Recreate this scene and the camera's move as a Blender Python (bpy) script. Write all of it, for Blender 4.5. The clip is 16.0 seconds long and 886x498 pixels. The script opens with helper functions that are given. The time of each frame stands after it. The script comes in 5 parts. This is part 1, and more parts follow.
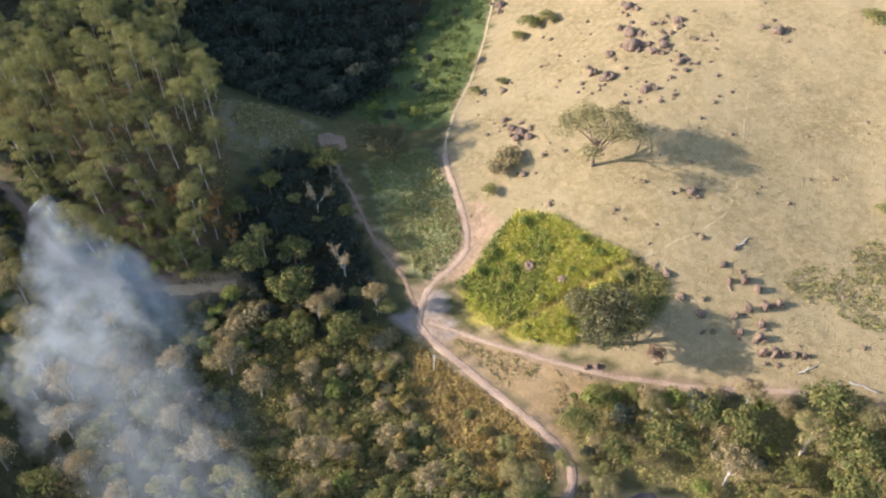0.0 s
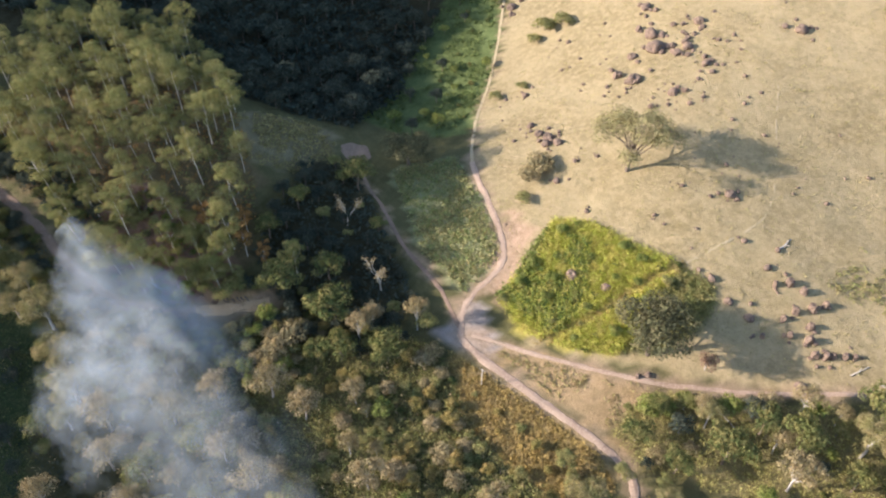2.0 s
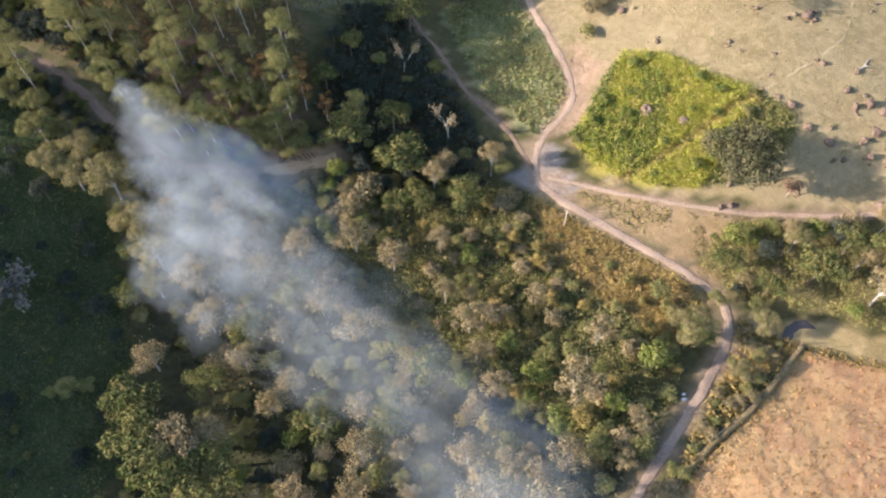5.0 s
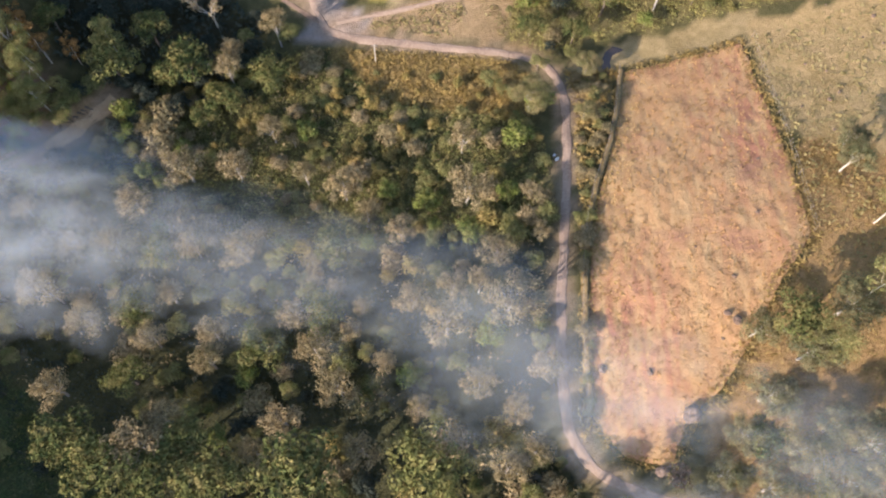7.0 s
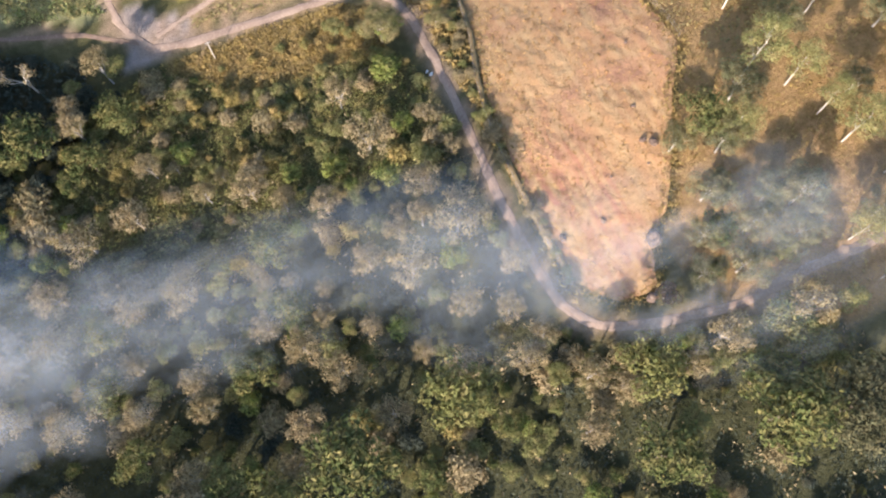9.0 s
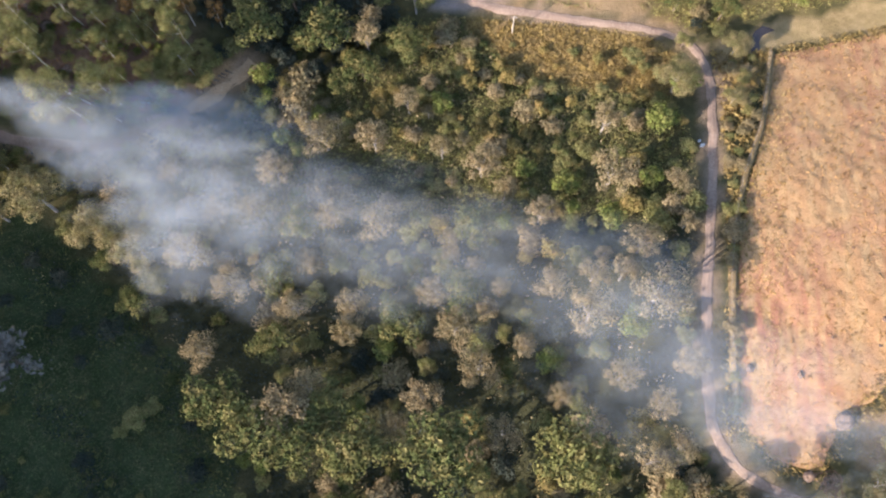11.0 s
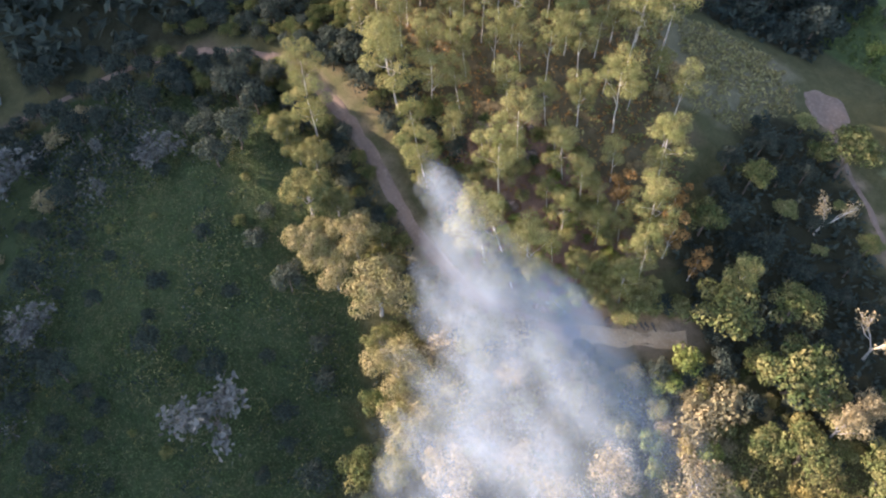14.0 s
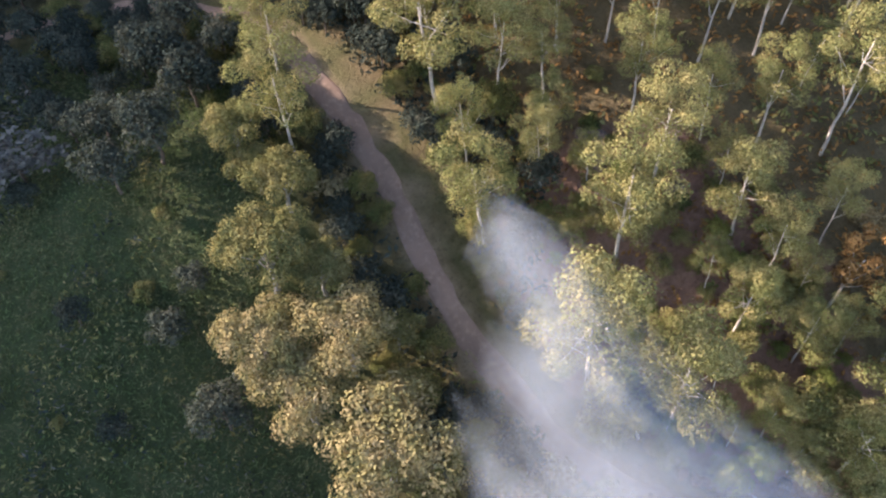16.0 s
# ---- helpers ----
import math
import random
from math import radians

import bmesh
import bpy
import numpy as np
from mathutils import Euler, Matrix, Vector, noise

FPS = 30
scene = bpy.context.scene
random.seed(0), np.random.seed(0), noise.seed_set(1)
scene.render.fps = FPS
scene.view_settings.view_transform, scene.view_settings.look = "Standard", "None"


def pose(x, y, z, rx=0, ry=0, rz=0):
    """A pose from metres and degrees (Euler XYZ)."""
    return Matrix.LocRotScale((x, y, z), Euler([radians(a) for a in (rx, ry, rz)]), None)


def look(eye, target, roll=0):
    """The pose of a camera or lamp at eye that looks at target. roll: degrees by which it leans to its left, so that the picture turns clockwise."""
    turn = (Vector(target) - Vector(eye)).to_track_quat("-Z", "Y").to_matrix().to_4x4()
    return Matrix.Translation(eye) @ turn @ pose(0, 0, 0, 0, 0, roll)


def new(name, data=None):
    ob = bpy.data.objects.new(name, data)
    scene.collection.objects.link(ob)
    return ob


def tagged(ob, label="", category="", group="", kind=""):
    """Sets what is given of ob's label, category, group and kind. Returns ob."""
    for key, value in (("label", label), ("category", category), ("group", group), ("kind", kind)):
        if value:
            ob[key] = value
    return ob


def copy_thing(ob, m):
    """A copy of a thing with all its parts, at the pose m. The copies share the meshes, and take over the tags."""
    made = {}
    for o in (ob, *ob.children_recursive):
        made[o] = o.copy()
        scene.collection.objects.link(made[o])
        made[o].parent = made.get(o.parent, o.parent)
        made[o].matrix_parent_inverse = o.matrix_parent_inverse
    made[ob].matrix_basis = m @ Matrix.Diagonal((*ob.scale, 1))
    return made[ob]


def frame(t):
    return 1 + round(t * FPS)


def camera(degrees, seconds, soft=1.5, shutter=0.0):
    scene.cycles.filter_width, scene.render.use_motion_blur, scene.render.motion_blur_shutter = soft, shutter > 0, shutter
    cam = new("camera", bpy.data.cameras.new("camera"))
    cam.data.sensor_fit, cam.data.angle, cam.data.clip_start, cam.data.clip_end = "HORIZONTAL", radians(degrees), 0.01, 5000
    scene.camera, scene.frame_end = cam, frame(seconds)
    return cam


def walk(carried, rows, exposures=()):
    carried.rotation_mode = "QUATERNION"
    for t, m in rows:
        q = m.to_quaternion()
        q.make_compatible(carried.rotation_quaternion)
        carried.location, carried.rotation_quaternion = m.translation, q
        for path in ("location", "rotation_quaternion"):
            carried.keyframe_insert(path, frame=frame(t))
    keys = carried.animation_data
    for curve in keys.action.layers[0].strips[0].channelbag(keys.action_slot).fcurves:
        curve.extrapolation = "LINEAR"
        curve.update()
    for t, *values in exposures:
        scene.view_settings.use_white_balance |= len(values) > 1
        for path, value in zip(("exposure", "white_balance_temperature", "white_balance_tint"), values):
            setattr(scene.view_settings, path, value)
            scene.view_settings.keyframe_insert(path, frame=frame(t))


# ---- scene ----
cam = camera(64.6, 16.0, soft=2.2)

# seconds, x, y, z, heading (left of north), pitch, roll
PATH = [
    (0, 29.99, 17.51, 73.47, 41.51, -43.00, 0.68),
    (0.5, 27.52, 16.56, 73.56, 39.02, -43.06, 0.82),
    (1, 25.37, 15.58, 73.44, 38.90, -43.02, 0.82),
    (1.5, 23.14, 14.60, 73.58, 38.78, -43.16, 0.87),
    (2, 21.03, 13.47, 73.60, 38.71, -43.17, 0.84),
    (2.5, 18.96, 12.19, 73.58, 38.59, -43.42, 0.89),
    (3, 17.10, 10.94, 73.48, 38.60, -44.73, 0.83),
    (3.5, 15.11, 9.71, 73.51, 38.55, -47.62, 0.76),
    (3.7, 14.30, 9.15, 73.46, 38.48, -48.76, 0.78),
    (5.8, 4.64, 2.08, 71.12, 19.54, -59.50, 3.36),
    (6, 3.77, 1.58, 71.03, 11.63, -60.36, 3.28),
    (6.5, 1.59, 0.93, 71.09, 0.51, -63.08, 2.98),
    (7, 0.00, 0.00, 71.02, 0.37, -65.87, 2.54),
    (7.5, -1.74, -0.41, 70.96, -19.34, -68.50, 1.31),
    (8, -3.33, -0.50, 71.26, -22.55, -69.67, 0.65),
    (9.8, -8.40, 0.80, 71.90, -25.00, -70.35, -1.40),
    (10.3, -9.81, 1.52, 72.02, -18.82, -70.44, -1.91),
    (10.5, -10.30, 1.91, 72.27, -11.07, -70.53, -2.38),
    (10.8, -10.99, 2.53, 72.13, 2.41, -70.35, -2.73),
    (11, -11.31, 2.70, 71.98, 9.90, -70.04, -3.24),
    (11.5, -12.44, 3.54, 71.76, 22.43, -69.61, -3.20),
    (12, -13.92, 4.49, 71.77, 24.12, -69.52, -2.82),
    (12.5, -15.93, 6.36, 71.99, 43.56, -69.29, -1.90),
    (12.7, -16.88, 6.80, 71.83, 51.88, -65.40, -0.71),
    (12.9, -17.40, 7.18, 72.14, 55.80, -60.01, -0.27),
    (13, -17.46, 7.27, 72.01, 56.15, -57.09, -0.22),
    (13.2, -17.95, 7.50, 71.98, 56.20, -54.69, -0.17),
    (13.35, -18.28, 7.64, 71.91, 56.25, -54.15, -0.10),
    (13.5, -19.75, 8.43, 70.42, 56.01, -54.30, 0.37),
    (13.6, -21.75, 9.56, 68.0, 55.89, -54.40, 0.39),
    (13.7, -23.95, 10.80, 65.3, 55.75, -54.52, 0.40),
    (13.8, -26.20, 12.06, 62.55, 55.60, -54.65, 0.42),
    (13.9, -28.45, 13.37, 59.6, 55.45, -54.78, 0.44),
    (14, -30.45, 14.68, 56.61, 55.30, -54.92, 0.45),
    (14.1, -32.42, 15.98, 53.53, 55.72, -54.68, 0.43),
    (14.2, -34.38, 17.29, 50.45, 56.14, -54.45, 0.40),
    (14.3, -36.35, 18.59, 47.37, 56.56, -54.21, 0.38),
    (14.4, -38.31, 19.89, 44.29, 56.98, -53.98, 0.35),
    (14.5, -40.28, 21.20, 41.21, 57.41, -53.74, 0.33),
    (14.6, -41.98, 22.32, 38.55, 57.11, -53.95, 0.50),
    (14.7, -43.88, 23.12, 36.68, 56.87, -54.12, 0.64),
    (14.8, -45.41, 23.76, 35.18, 56.67, -54.25, 0.75),
    (14.9, -46.56, 24.24, 34.06, 56.52, -54.35, 0.83),
    (15, -47.33, 24.56, 33.32, 56.42, -54.42, 0.89),
    (15.5, -48.75, 24.56, 33.53, 56.72, -53.99, 0.93),
    (16, -50.13, 24.45, 33.69, 57.07, -53.26, 0.94),
]
walk(cam, [(t, pose(x, y, z, 0, 0, h) @ pose(0, 0, 0, 90 + p) @ pose(0, 0, 0, 0, 0, r)) for t, x, y, z, h, p, r in PATH],
     exposures=[(0, 1.26, 6000, 11), (3.5, 1.34, 6000, 11), (6, 1.3, 6100, 14), (7, 1.1, 6100, 15), (8, 1.25, 6000, 14), (11, 1.25, 6000, 16), (12, 1.42, 6000, 17), (13.3, 1.88, 6000, 19), (14.5, 1.95, 6250, 20), (16, 1.75, 6200, 21)])

# ---- light ----
SUN_TO = Vector((0.75, 0.66, 0.0)).normalized()
SUN_EL = radians(17)
sun_data = bpy.data.lights.new("sun", "SUN")
sun_data.energy, sun_data.angle, sun_data.color = 4.6, radians(0.6), (1.0, 0.87, 0.72)
sun = new("sun", sun_data)
sun.matrix_world = look((0, 0, 300), Vector((0, 0, 300)) + SUN_TO * math.cos(SUN_EL) - Vector((0, 0, math.sin(SUN_EL))))
world = bpy.data.worlds.new("sky")
scene.world = world
world.use_nodes = True
wn = world.node_tree
sky = wn.nodes.new("ShaderNodeTexSky")
sky.sky_type, sky.sun_disc = "NISHITA", False
sky.sun_elevation, sky.sun_rotation = SUN_EL, math.atan2(-SUN_TO.x, -SUN_TO.y)
wn.links.new(sky.outputs[0], wn.nodes["Background"].inputs[0])
wn.nodes["Background"].inputs[1].default_value = 0.15


# ---- materials ----
def mix_rgb(nt, fac, a, b, mode="MIX"):
    n = nt.nodes.new("ShaderNodeMix")
    n.data_type, n.blend_type = "RGBA", mode
    for sock, v in ((n.inputs[0], fac), (n.inputs[6], a), (n.inputs[7], b)):
        if isinstance(v, (int, float)):
            sock.default_value = v
        elif isinstance(v, tuple):
            sock.default_value = (*v, 1)
        else:
            nt.links.new(v, sock)
    return n.outputs[2]


def ramp(nt, value, lo, hi):
    n = nt.nodes.new("ShaderNodeMapRange")
    nt.links.new(value, n.inputs[0])
    n.inputs[1].default_value, n.inputs[2].default_value = lo, hi
    return n.outputs[0]


def noise_of(nt, scale, detail=4.0, coord=None, rough=0.55, stretch=None):
    tex = nt.nodes.new("ShaderNodeTexNoise")
    tex.inputs["Scale"].default_value, tex.inputs["Detail"].default_value = scale, detail
    tex.inputs["Roughness"].default_value = rough
    if coord is None:
        coord = nt.nodes.new("ShaderNodeNewGeometry").outputs["Position"]
    if stretch:
        m = nt.nodes.new("ShaderNodeMapping")
        nt.links.new(coord, m.inputs[0])
        m.inputs["Scale"].default_value = stretch[:3]
        m.inputs["Rotation"].default_value[2] = radians(stretch[3])
        coord = m.outputs[0]
    nt.links.new(coord, tex.inputs["Vector"])
    return tex.outputs[0]


def base_mat(name, rough=0.9, spec=0.2):
    m = bpy.data.materials.new(name)
    m.use_nodes = True
    b = m.node_tree.nodes["Principled BSDF"]
    b.inputs["Roughness"].default_value = rough
    b.inputs["Specular IOR Level"].default_value = spec
    return m, m.node_tree, b


def bump(nt, b, height, strength=0.5, dist=0.1):
    n = nt.nodes.new("ShaderNodeBump")
    n.inputs["Strength"].default_value, n.inputs["Distance"].default_value = strength, dist
    nt.links.new(height, n.inputs["Height"])
    nt.links.new(n.outputs[0], b.inputs["Normal"])


def earth(name, a, b, c, s1=0.25, s2=2.5, rough=0.95, relief=0.15, stretch=None):
    """Ground-like: two tones over a wide scale, a third in small flecks, and relief."""
    m, nt, bs = base_mat(name, rough)
    wide = ramp(nt, noise_of(nt, s1, 5, stretch=stretch), 0.35, 0.65)
    fine = noise_of(nt, s2, 6)
    col = mix_rgb(nt, wide, a, b)
    col = mix_rgb(nt, ramp(nt, fine, 0.5, 0.72), col, c)
    nt.links.new(col, bs.inputs["Base Color"])
    bump(nt, bs, fine, 0.7, relief)
    return m


def foliage(name, a, b, dry, dryness=0.2, through_light=0.25):
    """Leaves: tone by plant, by leaf and by patch."""
    m = bpy.data.materials.new(name)
    m.use_nodes = True
    nt = m.node_tree
    nt.nodes.clear()
    out = nt.nodes.new("ShaderNodeOutputMaterial")
    plant = nt.nodes.new("ShaderNodeObjectInfo").outputs["Random"]
    geo = nt.nodes.new("ShaderNodeNewGeometry")
    leaf = geo.outputs["Random Per Island"]
    patch = noise_of(nt, 0.9, 3)
    col = mix_rgb(nt, plant, a, b)
    col = mix_rgb(nt, ramp(nt, patch, 0.62 - dryness * 0.6, 0.82 - dryness * 0.4), col, dry)
    dark = nt.nodes.new("ShaderNodeMath")
    dark.operation = "MULTIPLY_ADD"
    nt.links.new(leaf, dark.inputs[0])
    dark.inputs[1].default_value, dark.inputs[2].default_value = 0.8, 0.6
    grey = nt.nodes.new("ShaderNodeCombineXYZ")
    for i in range(3):
        nt.links.new(dark.outputs[0], grey.inputs[i])
    col = mix_rgb(nt, 1.0, col, grey.outputs[0], "MULTIPLY")
    d, t, s = (nt.nodes.new(k) for k in ("ShaderNodeBsdfDiffuse", "ShaderNodeBsdfTranslucent", "ShaderNodeMixShader"))
    nt.links.new(col, d.inputs[0])
    nt.links.new(col, t.inputs[0])
    s.inputs[0].default_value = through_light
    nt.links.new(d.outputs[0], s.inputs[1])
    nt.links.new(t.outputs[0], s.inputs[2])
    nt.links.new(s.outputs[0], out.inputs[0])
    return m


def bark(name, a, b):
    m, nt, bs = base_mat(name, 0.85)
    n = noise_of(nt, 6.0, 5)
    nt.links.new(mix_rgb(nt, ramp(nt, n, 0.35, 0.65), a, b), bs.inputs["Base Color"])
    bump(nt, bs, n, 0.4, 0.03)
    return m


def cover_mat():
    """Open ground: its plant cover comes from the mesh, broken up by tufts, bare patches and relief."""
    m, nt, bs = base_mat("ground_cover", 0.97, 0.1)
    at = nt.nodes.new("ShaderNodeAttribute")
    at.attribute_name = "cover"
    wide = ramp(nt, noise_of(nt, 0.12, 6), 0.35, 0.68)
    mid = ramp(nt, noise_of(nt, 0.9, 6, rough=0.65), 0.42, 0.7)
    fine = noise_of(nt, 5.0, 5, rough=0.7)
    hsv = nt.nodes.new("ShaderNodeHueSaturation")
    nt.links.new(at.outputs["Color"], hsv.inputs["Color"])
    hsv.inputs["Value"].default_value, hsv.inputs["Saturation"].default_value = 0.72, 1.08
    bright = nt.nodes.new("ShaderNodeHueSaturation")
    nt.links.new(at.outputs["Color"], bright.inputs["Color"])
    bright.inputs["Value"].default_value, bright.inputs["Hue"].default_value = 1.18, 0.492
    col = mix_rgb(nt, wide, at.outputs["Color"], hsv.outputs[0])
    col = mix_rgb(nt, mid, col, bright.outputs[0])
    tuft = nt.nodes.new("ShaderNodeHueSaturation")
    nt.links.new(col, tuft.inputs["Color"])
    tuft.inputs["Value"].default_value, tuft.inputs["Hue"].default_value = 0.6, 0.503
    col = mix_rgb(nt, ramp(nt, fine, 0.52, 0.7), col, tuft.outputs[0])
    nt.links.new(col, bs.inputs["Base Color"])
    bump(nt, bs, fine, 0.8, 0.25)
    return m


def smoke_mat():
    """Thin drifting smoke: a pale scatter, more or less dense by drifts, thinning to nothing at the rims."""
    m = bpy.data.materials.new("smoke")
    m.use_nodes = True
    nt = m.node_tree
    nt.nodes.clear()
    out = nt.nodes.new("ShaderNodeOutputMaterial")
    at = nt.nodes.new("ShaderNodeAttribute")
    at.attribute_name = "smoke_amount"
    rim = nt.nodes.new("ShaderNodeAttribute")
    rim.attribute_name = "smoke_rim"

    def sums(op, p, q, clamp=False):
        n = nt.nodes.new("ShaderNodeMath")
        n.operation, n.use_clamp = op, clamp
        for sock, v in zip(n.inputs, (p, q)):
            if isinstance(v, float):
                sock.default_value = v
            else:
                nt.links.new(v, sock)
        return n.outputs[0]
    wide = ramp(nt, noise_of(nt, 0.075, 4, None, 0.6, (0.55, 1.5, 1, -20)), 0.28, 0.72)
    fine = ramp(nt, noise_of(nt, 0.28, 6, None, 0.62, (0.7, 1.2, 1, -20)), 0.25, 0.75)
    body = sums("ADD", sums("MULTIPLY", wide, 0.8), sums("MULTIPLY", fine, 0.6))
    body = sums("ADD", sums("SUBTRACT", body, 1.0), rim.outputs["Fac"], True)
    amount = sums("MULTIPLY", body, at.outputs["Fac"], True)
    d, t, s, tr, s2 = (nt.nodes.new("ShaderNode" + k) for k in ("BsdfDiffuse", "BsdfTranslucent", "MixShader", "BsdfTransparent", "MixShader"))
    d.inputs[0].default_value = t.inputs[0].default_value = (0.62, 0.68, 0.74, 1)
    s.inputs[0].default_value = 0.35
    nrm = nt.nodes.new("ShaderNodeCombineXYZ")
    for i, v in enumerate((Vector((-SUN_TO.x * 0.2, -SUN_TO.y * 0.2, 1))).normalized()):
        nrm.inputs[i].default_value = v
    nt.links.new(nrm.outputs[0], d.inputs["Normal"])
    nt.links.new(d.outputs[0], s.inputs[1])
    nt.links.new(t.outputs[0], s.inputs[2])
    nt.links.new(amount, s2.inputs[0])
    nt.links.new(tr.outputs[0], s2.inputs[1])
    nt.links.new(s.outputs[0], s2.inputs[2])
    nt.links.new(s2.outputs[0], out.inputs[0])
    return m


M_COVER = cover_mat()
M_ROAD = earth("dirt_road", (0.37, 0.262, 0.192), (0.275, 0.19, 0.14), (0.45, 0.335, 0.255), 0.35, 4.0, relief=0.04)
M_ROAD_GREY = earth("grey_dirt_road", (0.27, 0.18, 0.128), (0.19, 0.127, 0.09), (0.31, 0.215, 0.155), 0.3, 3.0, relief=0.03)
def field_mat():
    """Cleared soil: reddish where it is bare, straw-coloured where stubble lies, in faint rows."""
    m, nt, bs = base_mat("bare_field", 0.95, 0.05)
    wide = ramp(nt, noise_of(nt, 0.055, 4, stretch=(1, 0.5, 1, 8)), 0.4, 0.6)
    rows = ramp(nt, noise_of(nt, 0.9, 4, stretch=(1.1, 0.22, 1, 9)), 0.4, 0.65)
    fine = noise_of(nt, 3.2, 6, rough=0.7)
    col = mix_rgb(nt, wide, (0.46, 0.265, 0.13), (0.41, 0.195, 0.12))
    col = mix_rgb(nt, rows, col, (0.51, 0.33, 0.165))
    col = mix_rgb(nt, ramp(nt, noise_of(nt, 0.16, 5), 0.56, 0.74), col, (0.36, 0.185, 0.12))
    col = mix_rgb(nt, ramp(nt, fine, 0.6, 0.78), col, (0.26, 0.14, 0.08))
    nt.links.new(col, bs.inputs["Base Color"])
    bump(nt, bs, fine, 0.7, 0.16)
    return m


M_FIELD = field_mat()
M_STUBBLE = foliage("stubble", (0.47, 0.29, 0.12), (0.40, 0.26, 0.12), (0.30, 0.18, 0.09), 0.2)
M_SAND = earth("sandy_soil", (0.50, 0.33, 0.19), (0.42, 0.27, 0.15), (0.58, 0.41, 0.26), 0.5, 4.0, relief=0.03)
M_TRODDEN = earth("trodden_grass", (0.40, 0.31, 0.19), (0.33, 0.26, 0.15), (0.46, 0.36, 0.23), 0.5, 3.0, relief=0.03)
M_WATER, _nt, _b = base_mat("muddy_water", 0.12, 0.5)
_nt.links.new(mix_rgb(_nt, noise_of(_nt, 0.4), (0.075, 0.055, 0.05), (0.11, 0.085, 0.075)), _b.inputs["Base Color"])
M_ROCK = earth("weathered_rock", (0.20, 0.135, 0.10), (0.12, 0.084, 0.066), (0.31, 0.225, 0.165), 0.8, 5.0, 0.9, 0.12)
M_LEAF_GREEN = foliage("green_leaves", (0.09, 0.11, 0.04), (0.17, 0.172, 0.06), (0.28, 0.23, 0.09), 0.3)
M_LEAF_BRIGHT = foliage("bright_leaves", (0.16, 0.20, 0.055), (0.21, 0.23, 0.06), (0.28, 0.26, 0.09), 0.3)
M_LEAF_DRY = foliage("dry_leaves", (0.38, 0.295, 0.165), (0.26, 0.215, 0.11), (0.34, 0.25, 0.13), 0.3)
M_LEAF_GUM = foliage("gum_leaves", (0.19, 0.195, 0.07), (0.26, 0.245, 0.095), (0.35, 0.285, 0.12), 0.3)
# dark greens with the blue-grey of hill shade and haze mixed in
M_LEAF_SHADED = foliage("shaded_dark_leaves", (0.05, 0.062, 0.05), (0.078, 0.088, 0.066), (0.12, 0.115, 0.08), 0.18)
M_LEAF_CROP = foliage("crop_leaves", (0.41, 0.41, 0.08), (0.41, 0.41, 0.08), (0.58, 0.48, 0.15), 0.3, 0.35)
M_LEAF_RUST = foliage("rusty_leaves", (0.30, 0.15, 0.05), (0.24, 0.15, 0.06), (0.34, 0.20, 0.08), 0.4)
M_GRASS_OCHRE = foliage("ochre_grass", (0.40, 0.285, 0.10), (0.40, 0.285, 0.10), (0.29, 0.21, 0.09), 0.45)
M_GRASS_TAN = foliage("tan_grass", (0.36, 0.29, 0.13), (0.36, 0.29, 0.13), (0.26, 0.23, 0.10), 0.4)
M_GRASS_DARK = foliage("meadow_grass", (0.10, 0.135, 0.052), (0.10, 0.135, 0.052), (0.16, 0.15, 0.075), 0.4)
M_BARK_PALE = bark("pale_bark", (0.62, 0.55, 0.46), (0.42, 0.36, 0.30))
M_BARK = bark("brown_bark", (0.20, 0.15, 0.11), (0.13, 0.10, 0.08))
M_BARK_GREY = bark("grey_dead_wood", (0.42, 0.38, 0.34), (0.30, 0.27, 0.25))
M_SMOKE = smoke_mat()

# ---- relief ----
NORTH_HILLS = [  # x, y, height, reach
    (-80, 58, 8.6, 22), (-58, 66, 8.2, 20), (-30, 100, 4.6, 26), (0, 130, 4.7, 34), (10, 100, 8.8, 26), (30, 140, -9.6, 40),
    (-50, 90, 1.3, 24), (-80, 110, -15.8, 40), (50, 95, -9.6, 34), (70, 140, 13.2, 50), (10, 190, 21.9, 50), (-90, 180, 24.2, 50),
    (-20, 140, 2.5, 24), (-130, 90, 17.9, 40), (100, 190, 27.1, 60), (-45, 62, -3.6, 14), (20, 115, -3.8, 18)]
SOUTH_HILLS = [
    (-70, 34, -1.4, 16), (-45, 28, -2.7, 26), (-20, 35, -0.6, 24), (-5, 62, -5.1, 24), (12, 66, 0.3, 18), (30, 35, 5.3, 28),
    (45, 60, -1.9, 24), (-70, 5, 1.6, 30), (-110, 0, -5.7, 34), (20, 5, 1.3, 30), (-20, 0, -2.3, 36), (-95, 35, 6.3, 24),
    (90, 40, 9.4, 40), (22, 70, -3.2, 14), (-78, 17, 3.2, 10)]
# the ridge that keeps the western meadow in shade
RIDGE = [(-215, -30, 45, 34), (-170, -85, 38.4, 34), (-120, -125, 32.5, 32), (-235, 40, 45, 40), (-178, 52, 32, 28)]


def height(x, y):
    z = -5.0
    for a, b, h, r in NORTH_HILLS + SOUTH_HILLS + RIDGE:
        z = z + h * np.exp(-((x - a) ** 2 + (y - b) ** 2) / (2 * r * r))
    return z


def zof(x, y):
    return float(height(x, y)) + 0.22 * noise.noise((x * 0.23, y * 0.23, 0)) + 0.08 * noise.noise((x * 0.9, y * 0.9, 3))


